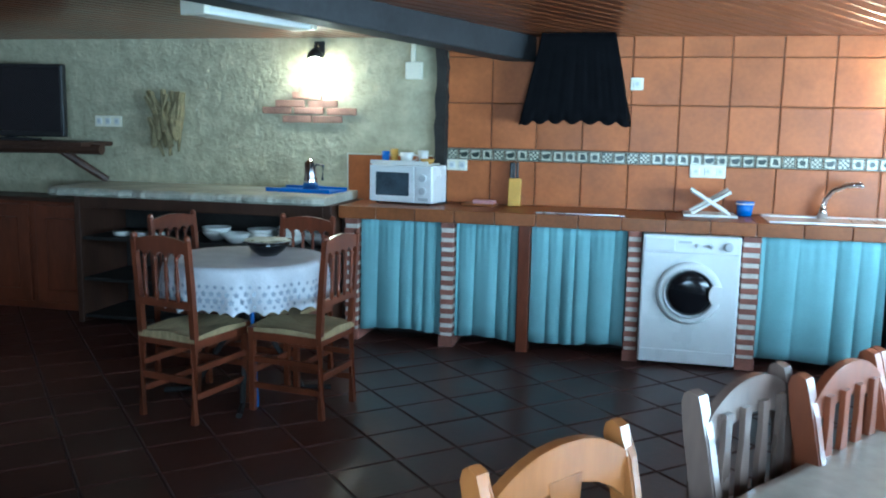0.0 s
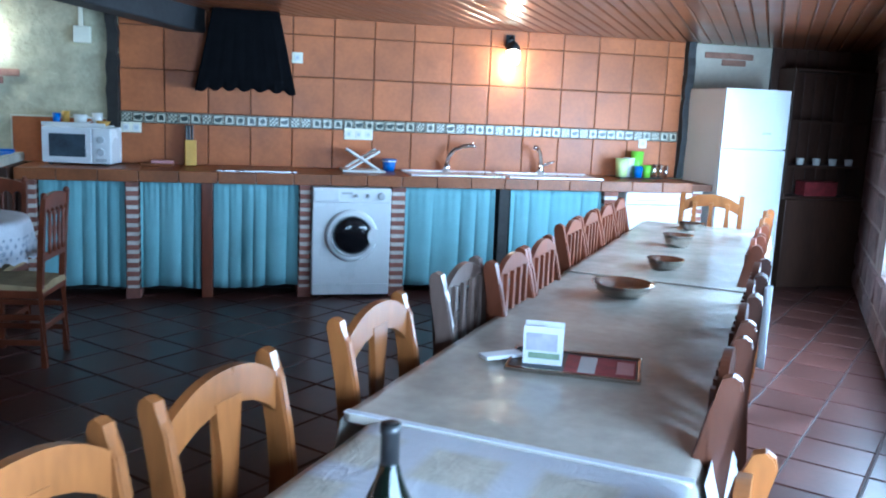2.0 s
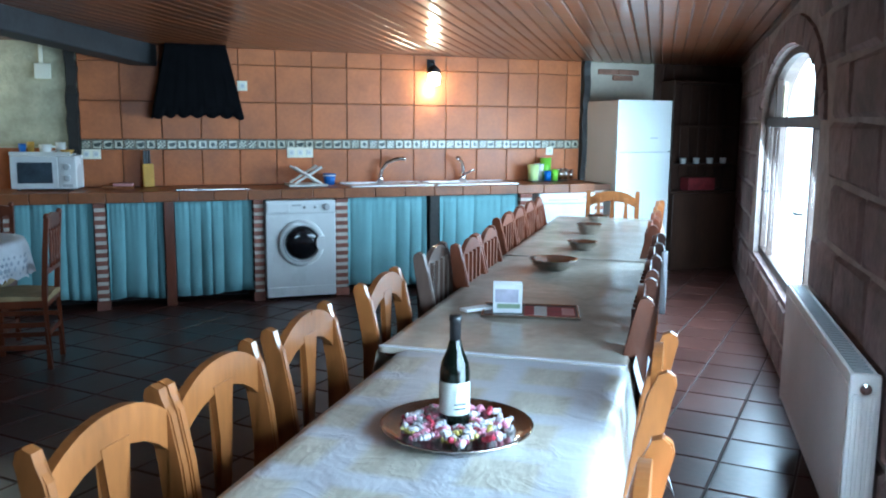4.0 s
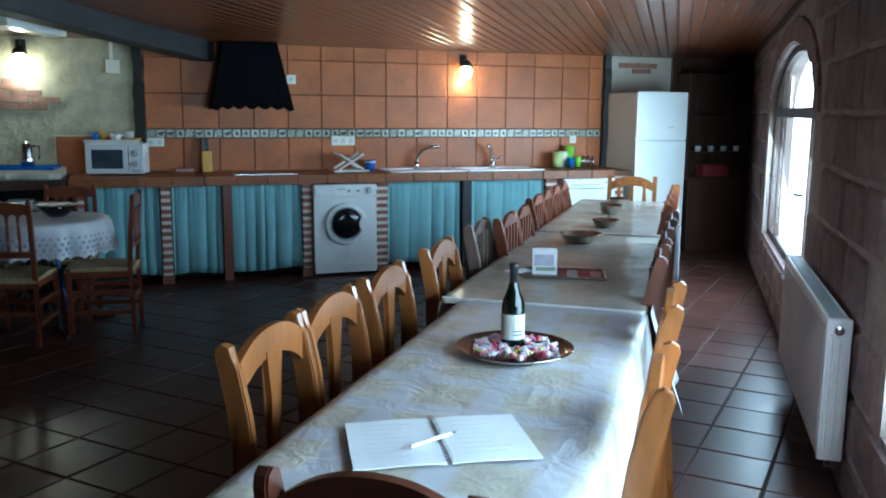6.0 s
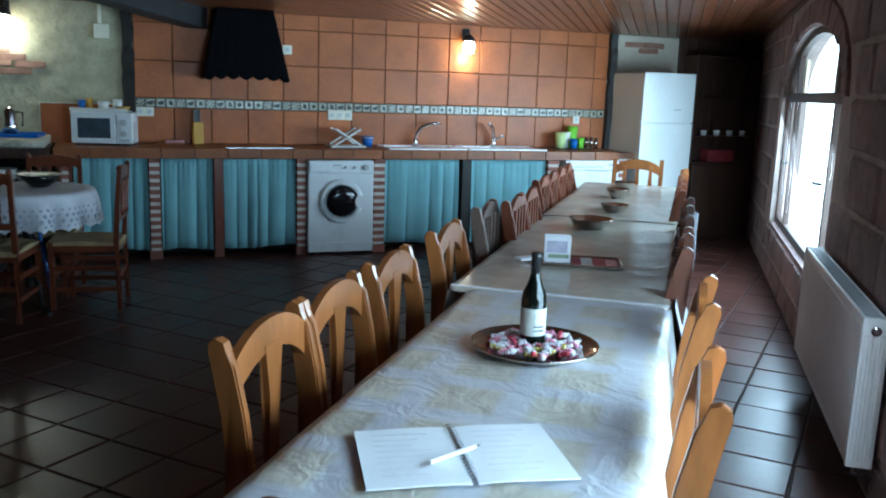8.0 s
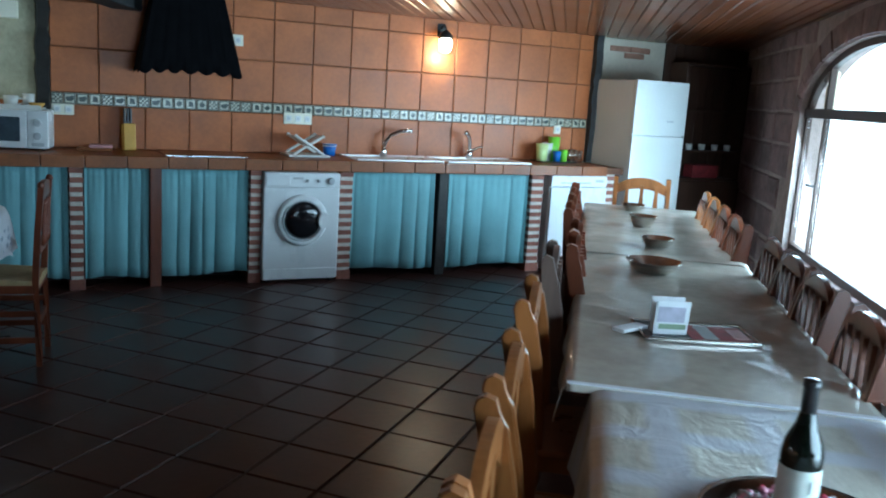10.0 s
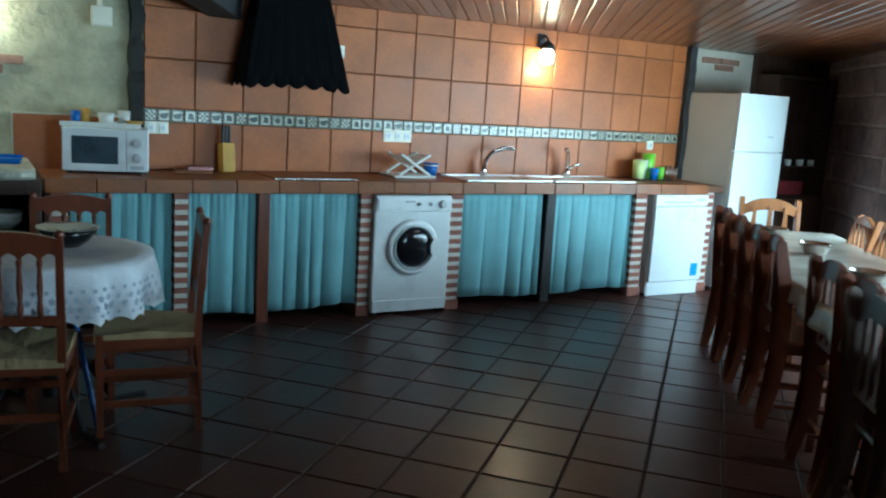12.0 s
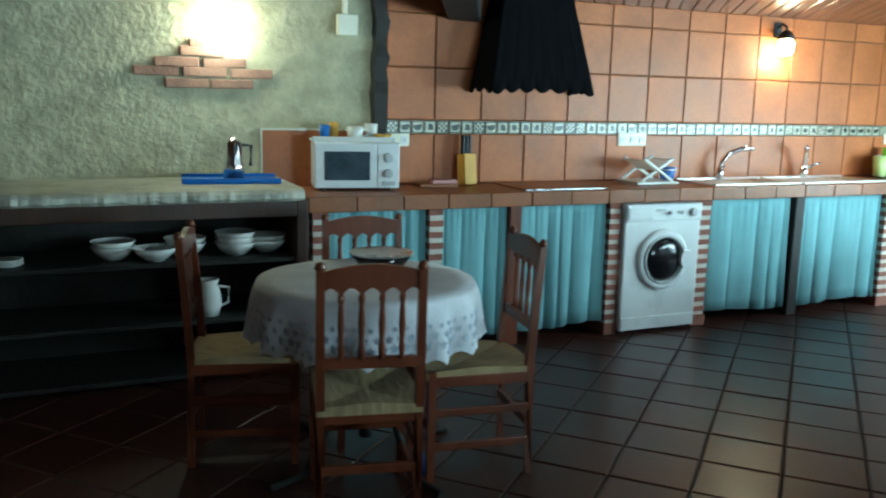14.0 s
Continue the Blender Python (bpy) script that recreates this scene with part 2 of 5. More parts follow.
def cloth_weave():
    """The cream tablecloth with pale blue-grey bands that cross and a faint straw texture."""
    m = mat("checked_cloth", (0.5, 0.47, 0.4), 0.38, 0.2, 4, 0.25, 30, stretch=(1, 3, 1), second=(0.37, 0.34, 0.28))
    nt = m.node_tree
    bsdf = nt.nodes["Principled BSDF"]
    source = bsdf.inputs["Base Color"].links[0].from_socket
    tex = nt.nodes.new("ShaderNodeTexCoord")
    factor = None
    for axis, size in ((0, 7.2), (1, 7.2)):
        wave = nt.nodes.new("ShaderNodeTexWave")
        wave.bands_direction = "XY"[axis]
        wave.inputs["Scale"].default_value, wave.inputs["Distortion"].default_value = size / 6.2832 * 1.1, 0.15
        nt.links.new(tex.outputs["Object"], wave.inputs[0])
        cut = nt.nodes.new("ShaderNodeMapRange")
        cut.inputs["From Min"].default_value, cut.inputs["From Max"].default_value = 0.62, 0.9
        cut.inputs["To Max"].default_value = 0.8
        nt.links.new(wave.outputs["Fac"], cut.inputs[0])
        if factor is None:
            factor = cut.outputs[0]
        else:
            top = nt.nodes.new("ShaderNodeMath")
            top.operation = "MAXIMUM"
            nt.links.new(factor, top.inputs[0])
            nt.links.new(cut.outputs[0], top.inputs[1])
            factor = top.outputs[0]
    mixer = nt.nodes.new("ShaderNodeMix")
    mixer.data_type = "RGBA"
    nt.links.new(factor, mixer.inputs[0])
    nt.links.new(source, mixer.inputs[6])
    mixer.inputs[7].default_value = (0.5, 0.51, 0.57, 1)
    nt.links.new(mixer.outputs[2], bsdf.inputs["Base Color"])
    # crumpled creases: thin ridges where a warped noise crosses its middle value
    crease = nt.nodes.new("ShaderNodeTexNoise")
    crease.inputs["Scale"].default_value, crease.inputs["Detail"].default_value, crease.inputs["Distortion"].default_value = 7.0, 3.0, 1.2
    nt.links.new(tex.outputs["Object"], crease.inputs["Vector"])
    middle = nt.nodes.new("ShaderNodeMath")
    middle.operation = "SUBTRACT"
    middle.inputs[1].default_value = 0.5
    nt.links.new(crease.outputs[0], middle.inputs[0])
    fold = nt.nodes.new("ShaderNodeMath")
    fold.operation = "ABSOLUTE"
    nt.links.new(middle.outputs[0], fold.inputs[0])
    bump = nt.nodes.new("ShaderNodeBump")
    bump.inputs["Strength"].default_value, bump.inputs["Distance"].default_value = 0.35, 0.03
    bump.invert = True
    nt.links.new(fold.outputs[0], bump.inputs["Height"])
    if bsdf.inputs["Normal"].links:
        nt.links.new(bsdf.inputs["Normal"].links[0].from_socket, bump.inputs["Normal"])
    nt.links.new(bump.outputs[0], bsdf.inputs["Normal"])
    return m


CHECK_CLOTH = cloth_weave()

# ---- building blocks ----


def mesh_object(name, bm, material, smooth=False):
    me = bpy.data.meshes.new(name)
    bmesh.ops.recalc_face_normals(bm, faces=bm.faces)
    bm.to_mesh(me)
    bm.free()
    for m in material if isinstance(material, (list, tuple)) else (material,):
        me.materials.append(m)
    if smooth:
        for p in me.polygons:
            p.use_smooth = True
    return new(name, me)


def part(name, bm, material, parent, label="", smooth=False):
    ob = mesh_object(name, bm, material, smooth)
    ob.parent = parent
    if label:
        tagged(ob, label=label)
    return ob


def thing(name, label, category, m=None, group="", kind=""):
    ob = tagged(new(name), label, category, group, kind)
    if m is not None:
        ob.matrix_world = m
    return ob


def block(x0, x1, y0, y1, z0, z1, bevel=0.004, m=None, into=None):
    bm = into or bmesh.new()
    made = bmesh.ops.create_cube(bm, size=1.0)["verts"]
    size = Matrix.LocRotScale(((x0 + x1) / 2, (y0 + y1) / 2, (z0 + z1) / 2), None, (x1 - x0, y1 - y0, z1 - z0))
    bmesh.ops.transform(bm, matrix=size, verts=made)
    if bevel:
        edges = list({e for v in made for e in v.link_edges})
        done = bmesh.ops.bevel(bm, geom=edges, offset=bevel, segments=2, profile=0.5, affect="EDGES")
        made = list({v for f in done["faces"] for v in f.verts} | {v for v in made if v.is_valid})
    if m is not None:
        bmesh.ops.transform(bm, matrix=m, verts=made)
    return bm


def lathe(profile, sides=24, into=None, m=None, close=True):
    """Turn a list of (radius, height) about z."""
    bm = into or bmesh.new()
    rings = []
    for r, z in profile:
        ring = []
        for k in range(sides):
            a = 2 * math.pi * k / sides
            v = Vector((r * math.cos(a), r * math.sin(a), z))
            ring.append(bm.verts.new(m @ v if m is not None else v))
        rings.append(ring)
    for a, b in zip(rings, rings[1:]):
        for k in range(sides):
            bm.faces.new((a[k], a[(k + 1) % sides], b[(k + 1) % sides], b[k]))
    if close:
        bm.faces.new(rings[0][::-1])
        bm.faces.new(rings[-1])
    return bm


def tube(points, radius, sides=8, into=None, flat=1.0):
    """A round or flattened bar along points; radius may be a list."""
    bm = into or bmesh.new()
    pts = [Vector(p) for p in points]
    radii = radius if isinstance(radius, (list, tuple)) else [radius] * len(pts)
    rings = []
    for k, p in enumerate(pts):
        way = (pts[min(k + 1, len(pts) - 1)] - pts[max(k - 1, 0)]).normalized()
        side = way.cross(Vector((0, 0, 1)))
        side = side.normalized() if side.length > 1e-3 else Vector((0, 1, 0))
        up = side.cross(way)
        rings.append([bm.verts.new(p + radii[k] * (math.cos(a) * side * flat + math.sin(a) * up)) for a in (2 * math.pi * (j + 0.5) / sides for j in range(sides))])
    for a, b in zip(rings, rings[1:]):
        for k in range(sides):
            bm.faces.new((a[k], a[(k + 1) % sides], b[(k + 1) % sides], b[k]))
    bm.faces.new(rings[0][::-1])
    bm.faces.new(rings[-1])
    return bm


def prism(outline, depth, m=None, into=None):
    """Extrude an outline in the local y-z plane by depth along x, centred."""
    bm = into or bmesh.new()
    tr = (lambda v: m @ v) if m is not None else (lambda v: v)
    front = [bm.verts.new(tr(Vector((depth / 2, y, z)))) for y, z in outline]
    back = [bm.verts.new(tr(Vector((-depth / 2, y, z)))) for y, z in outline]
    bm.faces.new(front)
    bm.faces.new(back[::-1])
    for k in range(len(outline)):
        j = (k + 1) % len(outline)
        bm.faces.new((front[k], back[k], back[j], front[j]))
    bmesh.ops.triangulate(bm, faces=[f for f in bm.faces if len(f.verts) > 4])
    return bm


def sheet(fn, nu, nv, thick=0.004, into=None):
    """A cloth-like sheet with thickness; fn(u, v) gives a place and its normal."""
    bm = into or bmesh.new()
    sides = []
    for sign in (0.5, -0.5):
        grid = []
        for i in range(nu + 1):
            row = []
            for j in range(nv + 1):
                p, nrm = fn(i / nu, j / nv)
                row.append(bm.verts.new(Vector(p) + Vector(nrm) * thick * sign))
            grid.append(row)
        sides.append(grid)
        for i in range(nu):
            for j in range(nv):
                q = (grid[i][j], grid[i + 1][j], grid[i + 1][j + 1], grid[i][j + 1])
                bm.faces.new(q if sign > 0 else q[::-1])
    a, b = sides
    rim = [(i, 0) for i in range(nu + 1)] + [(nu, j) for j in range(1, nv + 1)] + [(i, nv) for i in range(nu - 1, -1, -1)] + [(0, j) for j in range(nv - 1, 0, -1)]
    for k in range(len(rim)):
        (i, j), (p, q) = rim[k], rim[(k + 1) % len(rim)]
        bm.faces.new((a[i][j], b[i][j], b[p][q], a[p][q]))
    return bm


def share(name, mesh, parent, m):
    """One more piece on a mesh that is shared."""
    ob = new(name, mesh)
    ob.parent = parent
    ob.matrix_local = m
    return ob


def mesh_of(bm, name, material):
    me = bpy.data.meshes.new(name)
    bmesh.ops.recalc_face_normals(bm, faces=bm.faces)
    bm.to_mesh(me)
    bm.free()
    for m in material if isinstance(material, (list, tuple)) else (material,):
        me.materials.append(m)
    return me


def structure(name, bm, material, label, category):
    return tagged(mesh_object(name, bm, material), label, category, kind="structure")

# ---- large structure ----
X0, X1, Y0 = -5.4, 5.75, -4.6
floor = structure("floor", block(X0 - 0.3, 8.0, Y0 - 3.0, 8.0, -0.2, -0.006, 0), GROUT, "dark red-brown quarry tile floor with dark joints", "floor")
structure("ground", block(-60, 60, -60, 60, -0.6, -0.25, 0), MORTAR, "pale ground outside the windows", "ground")

# kitchen wall, one run with the plaster to its west
wall_north = structure("wall_north", block(X0, 6.3, NORTH, NORTH + 0.25, -0.1, 3.2, 0), PLASTER, "rough greenish cream plaster wall", "wall")
# west and south walls are unseen additions, darkened to cut bounced light
structure("wall_west", block(X0 - 0.25, X0, Y0, NORTH + 0.25, -0.1, 3.2, 0), MORTAR, "unseen closing wall, kept grey to dim the bounce light", "wall")
structure("wall_south", block(X0 - 0.25, 2.0, Y0 - 0.25, Y0, -0.1, 3.2, 0), MORTAR, "unseen closing wall behind the long table, grey to dim bounce light", "wall")


def arch_curve(s0, s1, grow=0.0, steps=20):
    c, a = (s0 + s1) / 2, (s1 - s0) / 2 + grow
    return [(c - a * math.cos(math.pi * k / steps), SPRING + (ARCH + grow) * math.sin(math.pi * k / steps)) for k in range(steps + 1)]


# window wall: piers, parapets under the windows, heads over the arches
WALL_START, WALL_END, WALL_TOP = -6.2, 8.9, 3.0
bm = bmesh.new()
edge = WALL_START
for s0, s1 in WINDOWS:
    block(edge, s0, -0.2, 0, -0.1, WALL_TOP, 0, at_wall(0, 0), bm)
    block(s0, s1, -0.2, 0, -0.1, SILL, 0, at_wall(0, 0), bm)
    curve = arch_curve(s0, s1)
    for (a, za), (b, zb) in zip(curve, curve[1:]):
        m = at_wall(0, 0)
        low = [m @ Vector(p) for p in ((a, 0, za), (b, 0, zb), (b, -0.2, zb), (a, -0.2, za))]
        top = [m @ Vector(p) for p in ((a, 0, WALL_TOP), (b, 0, WALL_TOP), (b, -0.2, WALL_TOP), (a, -0.2, WALL_TOP))]
        lv, tv = [bm.verts.new(p) for p in low], [bm.verts.new(p) for p in top]
        bm.faces.new(lv), bm.faces.new(tv)
        for k in range(4):
            bm.faces.new((lv[k], lv[(k + 1) % 4], tv[(k + 1) % 4], tv[k]))
    edge = s1
block(edge, WALL_END, -0.2, 0, -0.1, WALL_TOP, 0, at_wall(0, 0), bm)
wall_east = structure("wall_east", bm, WALL_MORTAR, "rustic wall of purple-grey ashlar with pale mortar", "wall")

# ceiling of narrow varnished boards, with grooves between them
bm = bmesh.new()
half, width = 9.5, 0.095
tilt = math.atan(CEIL_RISE)
lay = Matrix.Translation((0, NORTH, CEIL_Z)) @ pose(0, 0, 0, -math.degrees(tilt), 0, 0) @ Matrix.Translation((0, -NORTH, 0)) @ pose(0, 0, 0, 0, 0, T_ANGLE + 1.5)
for k in range(-95, 96):
    y = k * width
    row = [(-half, y + 0.003), (half, y + 0.003), (half, y + width - 0.003), (-half, y + width - 0.003)]
    inner = [(-half, y + 0.012), (half, y + 0.012), (half, y + width - 0.012), (-half, y + width - 0.012)]
    up = [bm.verts.new(lay @ Vector((a, b, 0.02))) for a, b in row]
    rim = [bm.verts.new(lay @ Vector((a, b, 0.006))) for a, b in row]
    low = [bm.verts.new(lay @ Vector((a, b, 0.0))) for a, b in inner]
    bm.faces.new(low[::-1])
    for p, q in ((up, rim), (rim, low)):
        for j in range(4):
            bm.faces.new((p[j], p[(j + 1) % 4], q[(j + 1) % 4], q[j]))
structure("ceiling", bm, CEILING_WOOD, "low ceiling of narrow varnished brown boards", "ceiling")
bm = block(-half, half, -9.5, 9.5, 0.021, 0.2, 0, lay)
structure("ceiling_deck", bm, DARK_WOOD, "dark deck above the ceiling boards", "ceiling")

# the painted beam that meets the kitchen wall beside the hood
m = Matrix.Translation((-0.43, NORTH, 1.955)) @ pose(0, 0, 0, 0, 0, -117) @ pose(0, 0, 0, 0, -2.4, 0)
structure("ceiling_beam", block(-0.15, 9.0, -0.1, 0.1, 0.0, 0.5, 0.012, m), BEAM_PAINT, "dark grey painted ceiling beam", "beam")


def wall_post(x0, x1, label):
    """A crooked blackened post: its edges wander."""
    bm = bmesh.new()
    rings = []
    rnd = random.Random(int(x0 * 100))
    for k in range(19):
        z = 0.94 + (2.2 - 0.94) * k / 18
        a, b, f = x0 + rnd.uniform(-0.012, 0.012), x1 + rnd.uniform(-0.012, 0.012), NORTH - 0.06 + rnd.uniform(-0.012, 0.012)
        rings.append([bm.verts.new(p) for p in ((a, NORTH + 0.01, z), (a + 0.012, f + 0.012, z), (b - 0.012, f, z), (b, NORTH + 0.01, z))])
    for p, q in zip(rings, rings[1:]):
        for j in range(4):
            bm.faces.new((p[j], p[(j + 1) % 4], q[(j + 1) % 4], q[j]))
    structure("wall_post", bm, BLACK_WOOD, label, "post")


wall_post(-1.045, -0.945, "crooked blackened timber post beside the tiles")
wall_post(3.725, 3.815, "crooked blackened timber post beside the fridge")

# plaster breast over the fridge, and the dark boarded wall past it
structure("wall_breast", block(3.815, 4.58, NORTH - 0.012, NORTH - 0.001, 1.0, 2.118, 0), PLASTER_PLAIN, "smooth cream plaster above the fridge", "wall")
panelling = structure("wall_panelling", block(4.585, 5.96, NORTH - 0.012, NORTH - 0.002, 0.0, 2.2, 0), BLACK_WOOD, "dark stained vertical board panelling", "wall")
board = mesh_of(block(0, 0.111, NORTH - 0.03, NORTH - 0.012, 0.0, 2.2, 0.004), "board", DARK_WOOD)
for k in range(12):
    share("board", board, panelling, Matrix.Translation((4.585 + 0.115 * k, 0, 0)))


# ---- windows ----
def window(index, s0, s1):
    base = structure("window_%d" % index, block(s0, s1, -0.197, 0.0, SILL - 0.03, SILL + 0.004, 0.004), STONE, "arched casement window with dark brown frame, bright daylight behind", "window")
    base.matrix_world = at_wall(0, 0)
    y0, y1 = -0.09, -0.045
    mid = (s0 + s1) / 2
    w = 0.032
    part("transom", block(s0, s1, y0 - 0.01, y1 + 0.012, SPRING - 0.04, SPRING + 0.03, 0.006), WINDOW_WOOD, base)
    part("bottom_rail", block(s0, s1, y0, y1, SILL, SILL + 0.06, 0.006), WINDOW_WOOD, base)
    third = 0.52
    for k, x in enumerate((s0 + w / 2, s0 + third, s1 - third, s1 - w / 2)):
        part("mullion", block(x - w / 2, x + w / 2, y0, y1, SILL + 0.06, SPRING - 0.04, 0.006), WINDOW_WOOD, base)
    for k, x in enumerate((s0 + third, s1 - third)):
        rise = ARCH * math.sqrt(max(0.0, 1 - ((x - mid) / ((s1 - s0) / 2)) ** 2))
        part("lunette_bar", block(x - 0.02, x + 0.02, y0, y1, SPRING + 0.03, SPRING + rise, 0.004), WINDOW_WOOD, base)
    bm = bmesh.new()
    outer, inner = arch_curve(s0, s1), arch_curve(s0 + 0.05, s1 - 0.05, 0.0)
    for k in range(len(outer) - 1):
        (a, za), (b, zb) = outer[k], outer[k + 1]
        (c, zc), (d, zd) = inner[k], inner[k + 1]
        zc, zd = max(SPRING, zc - 0.045), max(SPRING, zd - 0.045)
        f = [bm.verts.new(p) for p in ((a, y1, za), (b, y1, zb), (d, y1, zd), (c, y1, zc))]
        g = [bm.verts.new(p) for p in ((a, y0, za), (b, y0, zb), (d, y0, zd), (c, y0, zc))]
        bm.faces.new(f), bm.faces.new(g[::-1])
        for j in range(4):
            bm.faces.new((f[j], g[j], g[(j + 1) % 4], f[(j + 1) % 4]))
    part("arched_frame", bm, WINDOW_WOOD, base)
    edges = (s0 + w, s0 + third, s1 - third, s1 - w)
    for a, b in zip(edges, edges[1:]):
        pane = part("pane", block(a + 0.02, b - 0.02, -0.07, -0.064, SILL + 0.06, SPRING - 0.04, 0), PANE, base)
        pane.visible_shadow = False
    for x in (s0 + third + 0.06, s1 - third - 0.06):
        bm = tube([(x, y1 + 0.01, 1.02), (x, y1 + 0.05, 1.02), (x + 0.1, y1 + 0.05, 1.02)], 0.009)
        part("window_handle", bm, BLACK_IRON, base, "dark iron window handle")
    # gathered cream half-curtains in the arch
    for a, b, phase in ((s0 + 0.12, s0 + third - 0.04, 0.0), (s0 + third + 0.15, s0 + third + 0.5, 1.3), (s1 - third + 0.05, s1 - 0.2, 2.0)):
        def fold(u, v, a=a, b=b, phase=phase):
            x = a + (b - a) * u
            top = SPRING + ARCH * math.sqrt(max(0.0, 1 - ((x - mid) / ((s1 - s0) / 2)) ** 2)) - 0.05
            return (x, -0.12 + 0.012 * math.sin(40 * u + phase), SPRING + 0.03 + max(0.02, top - SPRING - 0.03) * v), (0, 1, 0)
        part("lunette_curtain", sheet(fold, 24, 4, 0.003), CREAM_CLOTH, base, "gathered cream curtain in the arch")
    return base


for k, (s0, s1) in enumerate(WINDOWS):
    window(k + 1, s0, s1)
haze = structure("backdrop", block(-6.0, 9.5, -0.5, -0.45, -0.24, 2.9, 0), DAYLIGHT, "plain overexposed daylight outside the windows", "backdrop")
haze.matrix_world = at_wall(0, 0)

# ---- kitchen run ----
FRONT, TOP = 5.68, 0.945
counter = thing("kitchen_counter", "long counter topped with glazed brown tiles", "counter")
part("worktop", block(-1.58, 3.83, FRONT + 0.012, NORTH - 0.012, 0.875, TOP - 0.012, 0.004), JOINT_DARK, counter, "tile bed under the worktop")
part("end_panel", block(-1.575, -1.55, 5.75, NORTH - 0.012, 0.0, 0.875, 0.004), DARK_WOOD, counter)


def brick_pillar(x0, x1, y0=5.725, y1=6.2):
    ob = thing("brick_pillar", "short pillar of thin red bricks with pale mortar under the counter", "pillar", group="pillars under the counter")
    part("mortar_core", block(x0 + 0.005, x1 - 0.005, y0 + 0.006, y1, 0.0, 0.875, 0.002), WHITE_MORTAR, ob, "pale mortar")
    bm = block(x0, x1, y0, y0 + 0.12, 0, 0.036, 0.004)
    me = mesh_of(bm, "brick", BRICK)
    rnd = random.Random(int(x0 * 1000))
    part("plinth", block(x0 - 0.006, x1 + 0.006, y0 - 0.004, y1, 0.0, 0.075, 0.004), BRICK, ob)
    for k in range(12):
        share("brick", me, ob, Matrix.Translation((rnd.uniform(-0.003, 0.003), rnd.uniform(-0.003, 0.002), 0.098 + k * 0.0655)))
    return ob


for x0, x1 in ((-1.545, -1.45), (-0.86, -0.77), (0.375, 0.462), (1.077, 1.185), (2.835, 2.96), (3.625, 3.73)):
    brick_pillar(x0, x1)
for x0, x1 in ((-0.335, -0.255), (1.94, 2.025)):
    post = thing("counter_post", "dark stained wooden post under the counter", "post", group="posts under the counter")
    part("shaft", block(x0, x1, 5.73, 5.85, 0.0, 0.875, 0.006), BLACK_WOOD if x0 > 0 else CHESTNUT, post)


def curtain(x0, x1, folds, low=0.075, seed=0):
    ob = thing("cupboard_curtain", "turquoise cotton curtain gathered on a rod under the counter", "curtain", group="curtains under the counter")
    rnd = random.Random(seed)
    waves = [(rnd.uniform(0.45, 1.15), rnd.uniform(0, 6.28)) for _ in range(4)]

    def place(u, v):
        x = x0 + (x1 - x0) * u
        deep = 0.012 + 0.022 * v
        wave = 0.22 * sum(math.sin(2 * math.pi * folds * f * (u + 0.02 * v * math.sin(3 * u + p)) + p) for f, p in waves) / 2.2
        run = folds * 1.3 * (u + 0.07 * math.sin(6.3 * u + waves[1][1])) + waves[2][1] + 0.06 * v
        wave += 1.1 * (0.6 - abs(math.sin(math.pi * run)) ** 0.45)
        crimp = 0.0022 * math.sin(2 * math.pi * folds * 3.5 * u) * (1 - v) ** 4
        drop = low + 0.012 * math.sin(5 * u + waves[0][1])
        return (x, 5.775 + deep * wave + crimp - 0.01 * v, 0.868 + (drop - 0.868) * v), (0, -1, 0)
    part("cloth", sheet(place, 110, 10, 0.004), CURTAIN, ob, smooth=True)
    part("rod", tube([(x0 - 0.01, 5.785, 0.855), (x1 + 0.01, 5.785, 0.855)], 0.006), BLACK_IRON, ob)


curtain(-1.44, -0.865, 4, 0.085, 1)
curtain(-0.762, -0.34, 3, 0.075, 2)
curtain(-0.25, 0.37, 4, 0.08, 3)
curtain(1.19, 1.92, 3.5, 0.07, 4)
curtain(2.045, 2.83, 3.5, 0.07, 5)
part("back_board", block(-1.44, 3.6, 6.05, 6.08, 0.0, 0.87, 0), BLACK_WOOD, counter)


